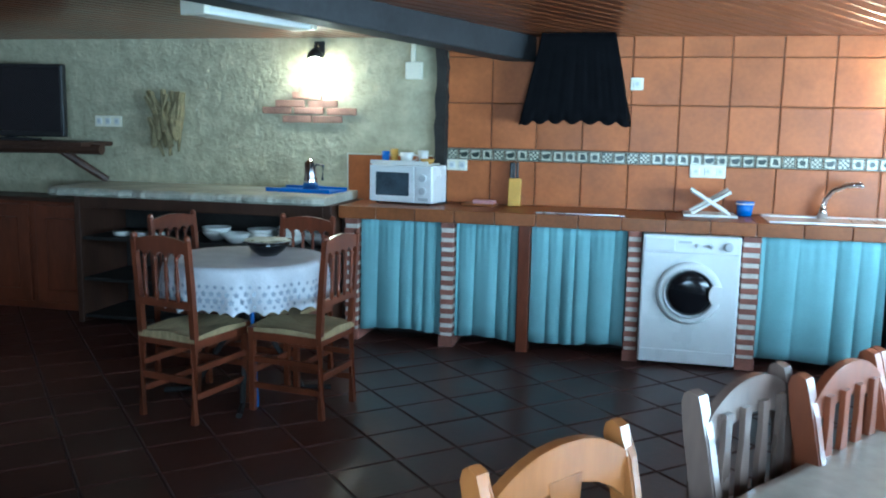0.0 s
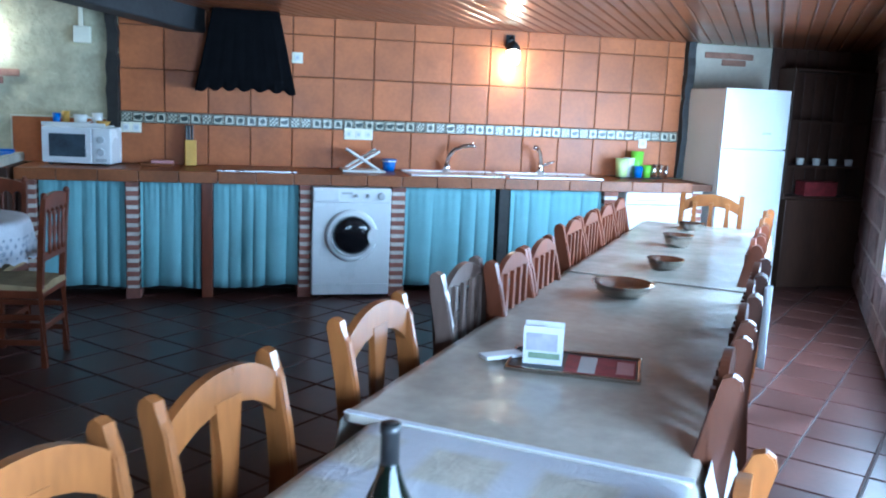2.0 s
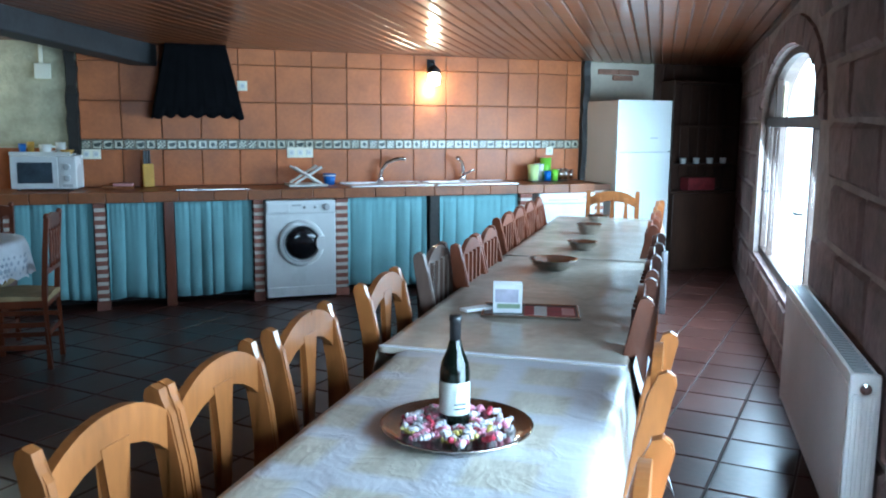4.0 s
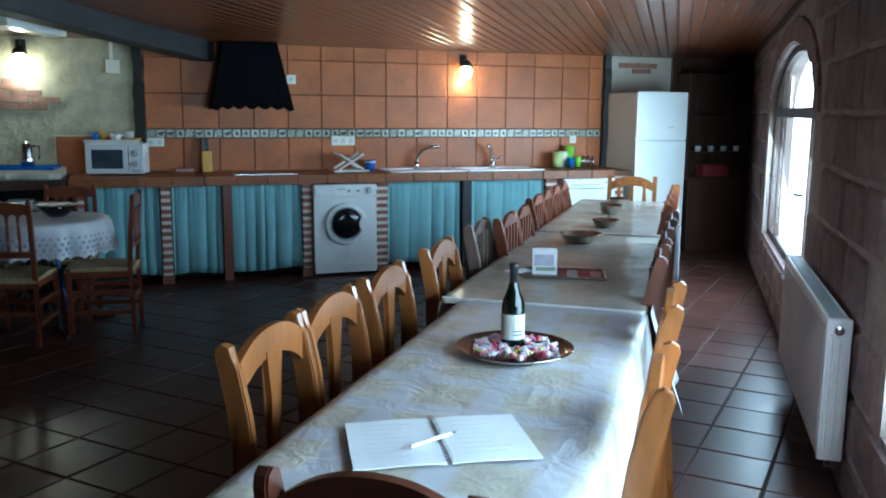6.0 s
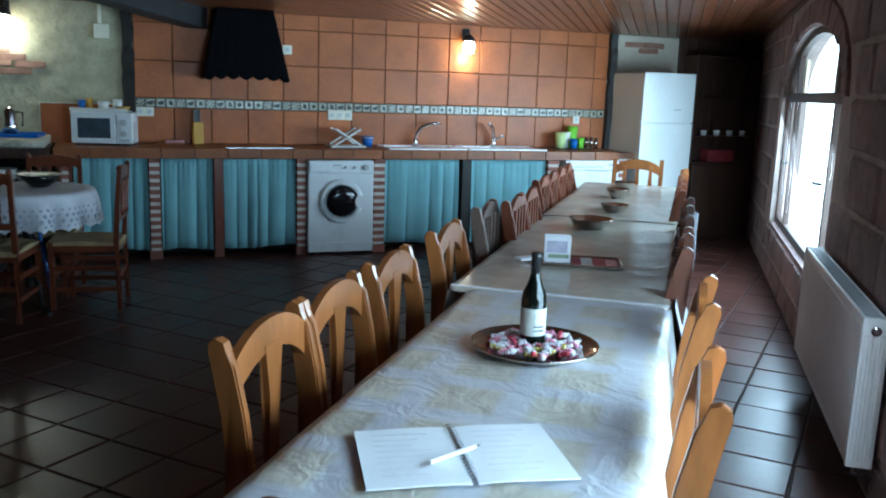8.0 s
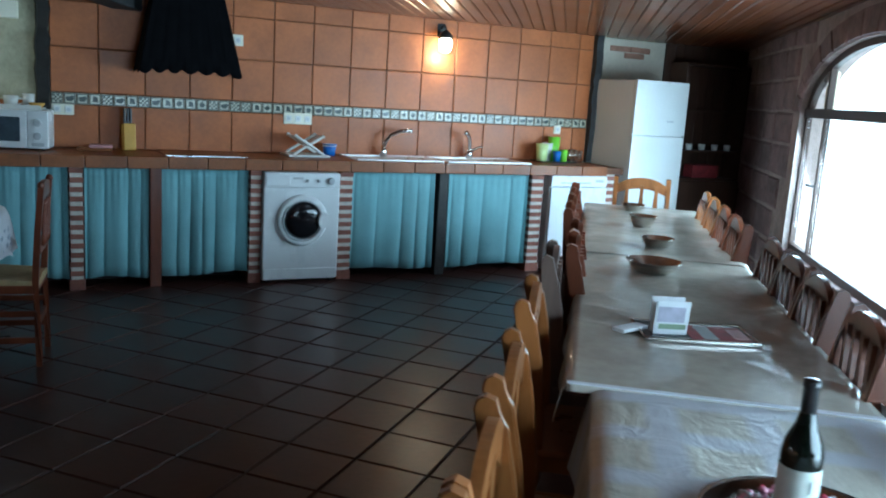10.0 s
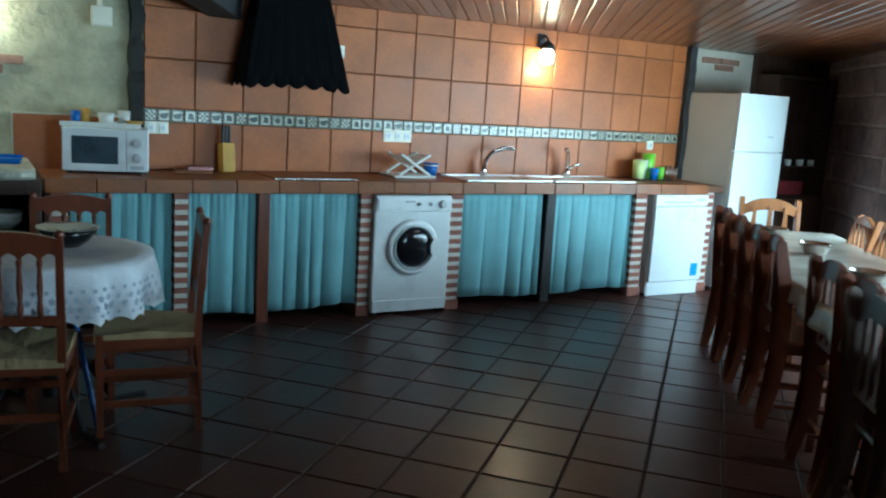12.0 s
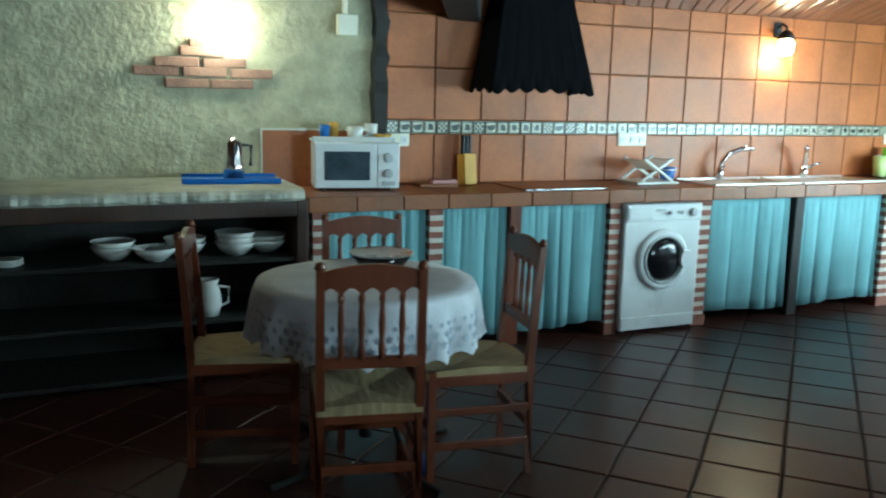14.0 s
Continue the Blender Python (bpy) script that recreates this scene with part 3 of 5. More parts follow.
def washing_machine():
    ob = thing("washing_machine", "white front-loading washing machine with dark round door", "washing machine", Matrix.Translation((0.767, 5.69, 0)))
    part("cabinet", block(-0.3, 0.3, 0.0, 0.52, 0.02, 0.85, 0.012), ENAMEL, ob)
    part("control_panel", block(-0.296, 0.296, -0.012, 0.01, 0.735, 0.846, 0.008), ENAMEL, ob)
    part("kick_plate", block(-0.292, 0.292, -0.006, 0.01, 0.025, 0.11, 0.005), ENAMEL, ob)
    face = pose(0.0, -0.002, 0.485, 90, 0, 0)
    door = part("door", lathe([(0.196, -0.01), (0.2, 0.012), (0.184, 0.03), (0.15, 0.026), (0.14, 0.0)], 40, None, face, False), ENAMEL, ob, "white door rim", True)
    part("door_ring", lathe([(0.158, 0.0), (0.16, 0.036), (0.15, 0.04), (0.146, 0.01)], 40, None, face, False), GREY_PLASTIC, door, "grey inner ring", True)
    part("door_glass", lathe([(0.147, 0.012), (0.128, 0.03), (0.07, 0.042), (0.0005, 0.045)], 40, None, face, True), SCREEN, door, "dark bulging glass", True)
    grip = [(0.195, 0.055), (0.14, 0.058), (0.122, 0.03), (0.116, 0.0), (0.122, -0.03), (0.14, -0.058), (0.195, -0.055)]
    part("door_handle", prism([(x, 0.485 + z) for x, z in grip], 0.03, Matrix.Translation((0, -0.04, 0)) @ Matrix(((0, 1, 0, 0), (1, 0, 0, 0), (0, 0, 1, 0), (0, 0, 0, 1)))), ENAMEL, door, "white grip over the glass")
    part("drawer", block(-0.285, -0.1, -0.018, -0.008, 0.75, 0.83, 0.005), ENAMEL, ob)
    for x, r in ((0.03, 0.012), (0.12, 0.012), (0.22, 0.028)):
        part("knob", lathe([(r, 0), (r, 0.02), (r * 0.7, 0.026)], 20, None, pose(x, -0.012, 0.79, 90, 0, 0)), GREY_PLASTIC, ob)
    part("label", block(-0.08, 0.0, -0.014, -0.011, 0.8, 0.815, 0), GREY_PLASTIC, ob)
    for x in (-0.25, 0.25):
        part("foot", lathe([(0.02, 0), (0.02, 0.03)], 12, None, Matrix.Translation((x, 0.05, 0))), BLACK_PLASTIC, ob)


washing_machine()


def dishwasher():
    ob = thing("dishwasher", "white dishwasher with a blue sticker on its door", "dishwasher", Matrix.Translation((3.295, 5.665, 0)))
    part("cabinet", block(-0.3, 0.3, 0.03, 0.5, 0.02, 0.86, 0.006), ENAMEL, ob)
    part("control_panel", block(-0.298, 0.298, 0.0, 0.03, 0.765, 0.86, 0.008), ENAMEL, ob)
    door = part("door", block(-0.298, 0.298, -0.006, 0.028, 0.12, 0.76, 0.01), ENAMEL, ob)
    part("kick_plate", block(-0.29, 0.29, 0.02, 0.04, 0.0, 0.115, 0.004), ENAMEL, ob)
    part("sticker", block(0.165, 0.245, -0.009, -0.006, 0.16, 0.27, 0), STICKER, door, "bright blue paper sticker")
    part("handle_slot", block(-0.2, 0.12, -0.003, 0.004, 0.79, 0.805, 0.002), GREY_PLASTIC, ob)
    part("display", block(0.17, 0.26, -0.003, 0.004, 0.805, 0.83, 0.002), GREY_PLASTIC, ob)


dishwasher()


def fridge():
    ob = thing("fridge_freezer", "tall white fridge-freezer with the freezer on top", "fridge", Matrix.Translation((4.085, 5.59, 0)))
    w = 0.3
    part("body", block(-w, w, 0.06, 0.63, 0.03, 1.73, 0.008), FRIDGE_WHITE, ob)
    for name, z0, z1 in (("fridge_door", 0.06, 1.24), ("freezer_door", 1.25, 1.735)):
        out = []
        for k in range(13):
            x = -w + 2 * w * k / 12
            out.append((x, 0.0 + 0.028 * (2 * abs(k - 6) / 12) ** 2.5))
        outline = out + [(w, 0.058), (-w, 0.058)]
        bm = prism(outline, z1 - z0, Matrix.Translation((0, 0, (z0 + z1) / 2)) @ Matrix(((0, 1, 0, 0), (0, 0, 1, 0), (1, 0, 0, 0), (0, 0, 0, 1))))
        door = part(name, bm, FRIDGE_WHITE, ob)
    part("badge", block(0.05, 0.13, -0.004, 0.002, 1.37, 1.385, 0.001), GREY_PLASTIC, ob)
    for x in (-0.25, 0.25):
        part("foot", lathe([(0.02, 0), (0.02, 0.035)], 12, None, Matrix.Translation((x, 0.1, 0))), BLACK_PLASTIC, ob)


fridge()


def hood():
    ob = thing("cooker_hood", "cooker hood hung with a black scalloped cloth skirt", "cooker hood", Matrix.Translation((-0.02, NORTH, 0)))
    # left, front and right sides of the skirt taper upwards
    low, high = (0.365, 0.31), (0.235, 0.2)

    def side(p0, p1, q0, q1, steps, name, nrm):
        def place(u, v):
            a = Vector((*p0, 0)).lerp(Vector((*p1, 0)), u)
            b = Vector((*q0, 0)).lerp(Vector((*q1, 0)), u)
            p = a.lerp(b, v)
            hem = 1.555 - 0.03 * abs(math.sin(math.pi * u * steps + 0.5 * math.sin(5 * u))) - 0.02 * abs(2 * u - 1) ** 4
            z = hem + (2.16 - hem) * v
            ripple = 0.0015 * math.sin(2 * math.pi * steps * u * 2) * (1 - v)
            return (p.x + nrm[0] * ripple, p.y + nrm[1] * ripple, z), nrm
        part(name, sheet(place, steps * 8, 6, 0.005), BLACK_CLOTH, ob, smooth=True)
    a, d = low
    b, e = high
    side((-a, -d), (a, -d), (-b, -e), (b, -e), 7, "front_skirt", (0, -1, 0))
    side((-a, 0), (-a, -d), (-b, 0), (-b, -e), 3, "side_skirt", (-1, 0, 0))
    side((a, -d), (a, 0), (b, -e), (b, 0), 3, "side_skirt", (1, 0, 0))
    part("hood_shell", block(-0.22, 0.22, -0.18, -0.002, 1.7, 2.2, 0.01), BLACK_IRON, ob)


hood()


def sconce(x, z, warm, power):
    ob = thing("wall_lantern", "black iron wall lantern with a lit glass bulb", "wall lamp", Matrix.Translation((x, NORTH, z)), "wall lanterns")
    part("wall_plate", block(-0.04, 0.04, -0.018, -0.012, -0.02, 0.09, 0.004), BLACK_IRON, ob)
    part("arm", tube([(0, -0.016, 0.05), (0, -0.06, 0.075), (0, -0.1, 0.05), (0, -0.105, 0.02)], 0.009), BLACK_IRON, ob)
    part("cap", lathe([(0.062, -0.035), (0.055, -0.005), (0.03, 0.02), (0.012, 0.032)], 20, None, Matrix.Translation((0, -0.105, 0))), BLACK_IRON, ob, smooth=True)
    # bulb is oversized: the glare round the lamp is built into its shape
    part("bulb", lathe([(0.03, -0.032), (0.054, -0.05), (0.058, -0.09), (0.046, -0.14), (0.018, -0.152)], 16, None, Matrix.Translation((0, -0.105, 0))), BULB, ob, "glowing bulb, widened to hold its glare", True)
    cage = part("cage", tube([(0.058, -0.105, -0.03), (0.064, -0.105, -0.09), (0.05, -0.105, -0.158), (-0.05, -0.105, -0.158), (-0.064, -0.105, -0.09), (-0.058, -0.105, -0.03)], 0.003, 5), BLACK_IRON, ob)
    lamp("lantern_light", "POINT", Matrix.Translation((x, NORTH - 0.105, z - 0.2)), power, warm, radius=0.035)


sconce(2.118, 2.0, (1.0, 0.78, 0.5), 10.5)
sconce(-1.93, 2.01, (1.0, 0.93, 0.78), 11.0)


def microwave():
    ob = thing("microwave", "white microwave oven with a dark window, on the counter", "microwave", pose(-1.215, 5.965, TOP, 0, 0, -10))
    part("case", block(-0.245, 0.245, 0.0, 0.25, 0.012, 0.275, 0.01), ENAMEL, ob)
    door = part("door", block(-0.243, 0.11, -0.016, 0.0, 0.016, 0.272, 0.006), ENAMEL, ob)
    part("window", block(-0.19, 0.07, -0.019, -0.014, 0.06, 0.225, 0.004), REFLECTION_GLASS, door, "dark glossy window")
    part("control_panel", block(0.113, 0.243, -0.014, 0.0, 0.016, 0.272, 0.006), ENAMEL, ob)
    for z in (0.1, 0.19):
        part("knob", lathe([(0.027, 0), (0.025, 0.018), (0.015, 0.02)], 18, None, pose(0.178, -0.014, z, 90, 0, 0)), GREY_PLASTIC, ob)
    part("push_button", block(0.14, 0.22, -0.018, -0.012, 0.03, 0.055, 0.004), GREY_PLASTIC, ob)
    for x in (-0.2, 0.2):
        for y in (0.03, 0.22):
            part("foot", lathe([(0.014, 0), (0.014, 0.014)], 10, None, Matrix.Translation((x, y, 0))), BLACK_PLASTIC, ob)


microwave()


def cup(name, m, r, h, material, label, category="cup", handle=False, flare=1.0):
    ob = thing(name, label, category, m)
    part("bowl", lathe([(r * 0.8, 0), (r * flare, h), (r * flare - 0.004, h), (r * 0.76, 0.006), (0.0005, 0.006)], 20, None, None, True), material, ob, smooth=True)
    if handle:
        part("handle", tube([(r * 0.9, 0, h * 0.8), (r * 1.5, 0, h * 0.7), (r * 1.5, 0, h * 0.35), (r * 0.85, 0, h * 0.2)], 0.005), material, ob)
    return ob


MW = TOP + 0.276
tray = thing("small_tray", "white tray of odds and ends on the microwave", "tray", pose(-1.215, 6.09, MW, 0, 0, -10))
part("plate", block(-0.235, 0.22, -0.1, 0.11, 0.0, 0.012, 0.004), CERAMIC, tray)
part("rim", block(-0.235, 0.22, -0.104, -0.094, 0.0, 0.03, 0.003), CERAMIC, tray)
cup("mug", Matrix.Translation((-1.2, 6.06, MW + 0.012)), 0.05, 0.075, CERAMIC, "white mug on the microwave", "mug", True)
cup("mug", Matrix.Translation((-1.09, 6.1, MW + 0.012)), 0.04, 0.09, CERAMIC, "tall white cup on the microwave", "mug")
cup("beaker", Matrix.Translation((-1.37, 6.1, MW + 0.012)), 0.03, 0.08, BLUE, "small blue beaker on the microwave", "cup")
cup("beaker", Matrix.Translation((-1.31, 6.12, MW + 0.012)), 0.028, 0.095, YELLOW, "small yellow beaker on the microwave", "cup")
bowl = thing("wooden_bowl", "small brown wooden bowl on the microwave", "bowl", Matrix.Translation((-1.04, 6.03, MW + 0.01)))
part("bowl", lathe([(0.03, 0), (0.055, 0.035), (0.05, 0.035), (0.028, 0.006)], 18), YELLOW, bowl, smooth=True)


def knife_block():
    ob = thing("knife_block", "yellow wooden knife block with black-handled knives", "knife block", pose(-0.43, 6.14, TOP, 0, 0, 4))
    part("block", block(-0.043, 0.043, -0.05, 0.05, 0.0, 0.195, 0.006, pose(0, 0, 0, -8, 0, 0)), YELLOW, ob)
    for x, y in ((-0.03, -0.02), (-0.008, -0.02), (0.014, -0.02), (-0.02, 0.02), (0.012, 0.02)):
        part("knife_handle", block(x - 0.008, x + 0.008, y - 0.01 + 0.03, y + 0.01 + 0.03, 0.19, 0.31, 0.004), BLACK_PLASTIC, ob)


knife_block()
plate = thing("cutting_board", "small wooden board with a pink sponge on it", "board", pose(-0.66, 6.08, TOP, 0, 0, -6))
part("board", block(-0.13, 0.11, -0.06, 0.07, 0.0, 0.02, 0.004), COUNTER_TILE, plate)
sponge = thing("dish_sponge", "pale pink sponge on the wooden board", "sponge", pose(-0.64, 6.06, TOP + 0.02, 0, 0, -6))
part("foam", block(-0.07, 0.09, -0.03, 0.03, 0.0, 0.025, 0.006), PINK, sponge)
hob = thing("hob", "dark glass hob with a steel front edge, let into the worktop", "hob", Matrix.Translation((0.06, 5.99, TOP)))
part("glass_plate", block(-0.29, 0.29, -0.24, 0.22, 0.0, 0.008, 0.003), COUNTER_TILE, hob)
part("steel_edge", block(-0.29, 0.29, -0.252, -0.24, 0.0, 0.01, 0.002), STEEL, hob)


def dish_rack():
    ob = thing("dish_rack", "white folding dish rack on a drip tray", "dish rack", Matrix.Translation((0.885, 6.05, TOP)))
    part("drip_tray", block(-0.17, 0.17, -0.13, 0.13, 0.0, 0.018, 0.006), CERAMIC, ob)
    for y in (-0.11, 0.11):
        for sgn in (-1, 1):
            part("cross_bar", tube([(-0.12 * sgn, y + 0.006 * sgn, 0.02), (0.12 * sgn, y + 0.006 * sgn, 0.17)], 0.011, 6), CERAMIC, ob)
    for k in range(6):
        for sgn in (-1, 1):
            x, z = sgn * (0.02 + 0.02 * k), 0.095 + 0.0125 * k
            part("peg_bar", tube([(x, -0.11, z), (x, 0.11, z)], 0.005, 6), CERAMIC, ob)


dish_rack()
tub = thing("blue_tub", "blue plastic tub with a white rim beside the dish rack", "tub", Matrix.Translation((1.115, 6.13, TOP)))
part("tub", lathe([(0.045, 0), (0.056, 0.085), (0.05, 0.085), (0.042, 0.01)], 24), BLUE, tub, smooth=True)
part("lid", lathe([(0.058, 0.084), (0.058, 0.096), (0.03, 0.1)], 24), BLUE, tub)
part("rim", lathe([(0.06, 0.078), (0.06, 0.086)], 24), CERAMIC, tub)


def sink(x0, x1, tap_x, lean):
    ob = thing("sink", "stainless steel sink with drainer let into the worktop", "sink", Matrix.Translation(((x0 + x1) / 2, 5.985, TOP)), "sinks")
    w = (x1 - x0) / 2
    bm = bmesh.new()
    block(-w, w, -0.24, -0.2, 0.0, 0.014, 0.004, None, bm)
    block(-w, w, 0.16, 0.2, 0.0, 0.014, 0.004, None, bm)
    block(-w, -w + 0.05, -0.2, 0.16, 0.0, 0.008, 0.003, None, bm)
    block(w - 0.36, w, -0.2, 0.16, 0.0, 0.008, 0.003, None, bm)
    part("rim", bm, WINDOW_WHITE_STEEL, ob)
    part("basin", block(-w + 0.05, w - 0.36, -0.2, 0.16, 0.0, 0.0035, 0), WINDOW_WHITE_STEEL, ob, "bare steel basin")
    for k in range(6):
        x = w - 0.3 + 0.045 * k
        part("drainer_rib", block(x, x + 0.015, -0.17, 0.13, 0.007, 0.011, 0.002), STEEL, ob)
    tap = thing("tap", "chrome mixer tap with a long curved spout", "tap", pose(tap_x, 6.15, TOP, 0, 0, 0), "taps")
    part("base", lathe([(0.034, 0), (0.031, 0.05), (0.024, 0.085)], 16), CHROME, tap, smooth=True)
    s = lean
    part("spout", tube([(0, 0, 0.06), (0.01 * s, -0.01, 0.13), (0.05 * s, -0.03, 0.19), (0.12 * s, -0.06, 0.225), (0.2 * s, -0.09, 0.235), (0.205 * s, -0.092, 0.215)], 0.019, 10), CHROME, tap, smooth=True)
    part("lever", tube([(0, -0.01, 0.07), (0.06, -0.05, 0.11), (0.1, -0.06, 0.115)] if s < 0.5 else [(0, -0.01, 0.075), (-0.015, -0.06, 0.1)], [0.012, 0.01, 0.008] if s < 0.5 else [0.012, 0.008], 8), CHROME, tap, smooth=True)


sink(1.22, 1.985, 1.6, 1.0)
sink(2.02, 2.83, 2.42, -0.45)

cup_tray = thing("cup_tray", "dark flat tray for cups on the counter", "tray", Matrix.Translation((3.28, 6.08, TOP)))
part("plate", block(-0.2, 0.2, -0.09, 0.1, 0.0, 0.01, 0.004), BLACK_PLASTIC, cup_tray)
for x, y, r, h, mt, lb in ((3.12, 6.05, 0.058, 0.155, PALE_GREEN, "pale lime plastic beaker"), (3.21, 6.11, 0.052, 0.16, CERAMIC, "white plastic beaker"), (3.29, 6.12, 0.056, 0.215, GREEN_PLASTIC, "tall lime green plastic jug"), (3.25, 6.0, 0.04, 0.095, BLUE, "small blue cup"), (3.34, 6.02, 0.037, 0.105, GREEN_PLASTIC, "small green cup")):
    cup("beaker", Matrix.Translation((x, y, TOP + 0.01)), r, h, mt, lb + " on the dark tray", "cup")
for k in range(4):
    cup("drinking_glass", Matrix.Translation((3.41 + 0.056 * (k % 3), 6.03 + 0.06 * (k // 3), TOP + (0.01 if k < 3 and k % 3 < 2 else 0.001))), 0.026, 0.115, CLEAR, "clear drinking glass on the counter", "glass")


def socket(x, z, w, h, gang, label):
    ob = thing("wall_socket", label, "socket", Matrix.Translation((x, NORTH - 0.012, z)), "wall sockets")
    part("plate", block(-w / 2, w / 2, -0.012, 0.0, -h / 2, h / 2, 0.004), IVORY, ob)
    for k in range(gang):
        c = -w / 2 + (k + 0.5) * w / gang
        part("insert", block(c - 0.024, c + 0.024, -0.016, -0.01, -0.026, 0.026, 0.003), CERAMIC, ob)
        part("hole", lathe([(0.014, 0.0), (0.014, 0.003)], 14, None, pose(c, -0.016, 0, 90, 0, 0)), GREY_PLASTIC, ob)


socket(-0.87, 1.222, 0.15, 0.08, 2, "ivory double socket on the tiles")
socket(0.872, 1.228, 0.235, 0.09, 3, "ivory triple socket on the tiles")
socket(0.375, 1.808, 0.085, 0.085, 1, "ivory single socket beside the hood")
socket(3.385, 1.235, 0.075, 0.08, 1, "white single switch on the tiles")
socket(-3.72, 1.485, 0.24, 0.085, 3, "white socket strip under the television")


def wall_bricks(name, m, rows, label):
    """Bricks left bare in the plaster."""
    ob = tagged(mesh_object(name, block(-0.01, 0.01, -0.002, 0.0, -0.01, 0.01, 0), WHITE_MORTAR), label, "bricks", kind="structure")
    ob.matrix_world = m
    me = mesh_of(block(-0.118, 0.118, -0.011, 0.006, -0.026, 0.026, 0.006), "brick", BRICK_OLD)
    half = mesh_of(block(-0.06, 0.06, -0.011, 0.006, -0.026, 0.026, 0.006), "brick", BRICK_OLD)
    rnd = random.Random(9)
    for x, z, full in rows:
        share("brick", me if full else half, ob, pose(x, rnd.uniform(-0.004, 0.002), z, 0, rnd.uniform(-1.5, 1.5), 0))
    return ob


wall_bricks("bare_bricks", Matrix.Translation((-2.02, NORTH - 0.012, 1.632)), [(-0.018, 0.115, 0), (-0.01, 0.071, 1), (-0.146, 0.012, 1), (0.114, 0.012, 1), (-0.254, -0.04, 1), (0.004, -0.04, 1), (0.263, -0.043, 1), (-0.092, -0.102, 1), (0.152, -0.102, 1)], "bare red bricks standing out of the plaster in a stepped patch")
wall_bricks("bare_bricks", Matrix.Translation((4.18, NORTH - 0.012, 2.03)), [(-0.15, 0.0, 1), (0.09, 0.0, 1), (0.02, -0.058, 1)], "thin bare bricks in the plaster above the fridge")

# splash panel of red tiles behind the microwave
panel = structure("splash_panel", block(-1.703, -1.05, NORTH - 0.014, NORTH - 0.001, TOP, 1.275, 0.002), WALL_TILE, "dark red tiled splash panel behind the microwave", "wall tiles")
part("edge_strip", block(-1.705, -1.05, NORTH - 0.016, NORTH - 0.001, 1.275, 1.287, 0.002), BORDER_CREAM, panel, "pale edging strip")
part("edge_strip", block(-1.715, -1.703, NORTH - 0.016, NORTH - 0.001, TOP, 1.287, 0.002), BORDER_CREAM, panel, "pale edging strip")

fuse = thing("fuse_box", "cream plastic junction box with a conduit above it", "junction box", Matrix.Translation((-1.2, NORTH, 1.89)))
part("box", block(-0.06, 0.06, -0.05, 0.0, -0.06, 0.06, 0.006), IVORY, fuse)
part("conduit", block(-0.025, 0.005, -0.025, 0.0, 0.06, 0.25, 0.004), IVORY, fuse)

# ---- stone shelf side ----
slab = thing("stone_worktop", "grey-green stone slab worktop with a rough front edge", "worktop")


def slab_edge():
    bm = bmesh.new()
    rnd = random.Random(4)
    n = 150
    rows = []
    for k in range(n + 1):
        x = -3.78 + (3.78 - 1.63) * k / n
        f = 5.5 + 0.02 * noise.noise(Vector((x * 9, 0, 1))) + 0.012 * noise.noise(Vector((x * 30, 2, 1))) + 0.05 * max(0.0, 1 - min(k, n - k) / 4)
        rows.append([bm.verts.new(p) for p in ((x, NORTH - 0.001, 0.95), (x, f + 0.02, 0.95), (x, f, 0.966 + 0.02 * noise.noise(Vector((x * 12, 5, 1)))), (x, f + 0.006, 0.99), (x, f + 0.03, 1.008 + 0.006 * noise.noise(Vector((x * 14, 9, 1)))), (x, NORTH - 0.001, 1.01))])
    for a, b in zip(rows, rows[1:]):
        for j in range(6):
            bm.faces.new((a[j], a[(j + 1) % 6], b[(j + 1) % 6], b[j]))
    bm.faces.new(rows[0]), bm.faces.new(rows[-1][::-1])
    return bm


part("slab", slab_edge(), STONE_SLAB, slab)
shelves = thing("dark_shelf_unit", "dark open shelf unit with bowls and plates under the stone slab", "shelf")
part("side_panel", block(-1.66, -1.6, 5.6, 6.2, 0.0, 0.948, 0.006), DARK_WOOD, shelves)
part("side_panel", block(-3.6, -3.55, 5.6, 6.2, 0.0, 0.948, 0.006), DARK_WOOD, shelves)
part("back_panel", block(-3.55, -1.66, 6.16, 6.2, 0.0, 0.948, 0.004), BLACK_WOOD, shelves)
part("top_rail", block(-3.55, -1.66, 5.6, 5.64, 0.86, 0.948, 0.004), DARK_WOOD, shelves)
for z in (0.06, 0.34, 0.645):
    part("shelf_board", block(-3.55, -1.66, 5.62, 6.16, z - 0.025, z, 0.004), BLACK_WOOD, shelves)
rnd = random.Random(12)
for x in (-3.3, -3.16, -3.02):
    pl = thing("plate_stack", "small stack of white plates on the dark shelf", "plates", Matrix.Translation((x, 5.74, 0.645)), "plates on the shelf")
    for k in range(4):
        part("plate", lathe([(0.04, 0.0), (0.068, 0.012), (0.066, 0.015), (0.035, 0.005)], 24, None, Matrix.Translation((rnd.uniform(-0.004, 0.004), 0, 0.008 * k))), CERAMIC, pl, smooth=True)
for x, y, n in ((-2.55, 5.78, 2), (-2.2, 5.8, 2), (-1.95, 5.76, 3), (-2.36, 5.7, 1), (-1.78, 5.8, 2)):
    st = thing("bowl_stack", "white ceramic bowls stacked on the dark shelf", "bowls", Matrix.Translation((x, y, 0.645)), "bowls on the shelf")
    for k in range(n):
        part("bowl", lathe([(0.045, 0.0), (0.085, 0.035), (0.108, 0.07), (0.104, 0.07), (0.08, 0.036), (0.04, 0.008)], 28, None, Matrix.Translation((0, 0, 0.028 * k))), CERAMIC, st, smooth=True)
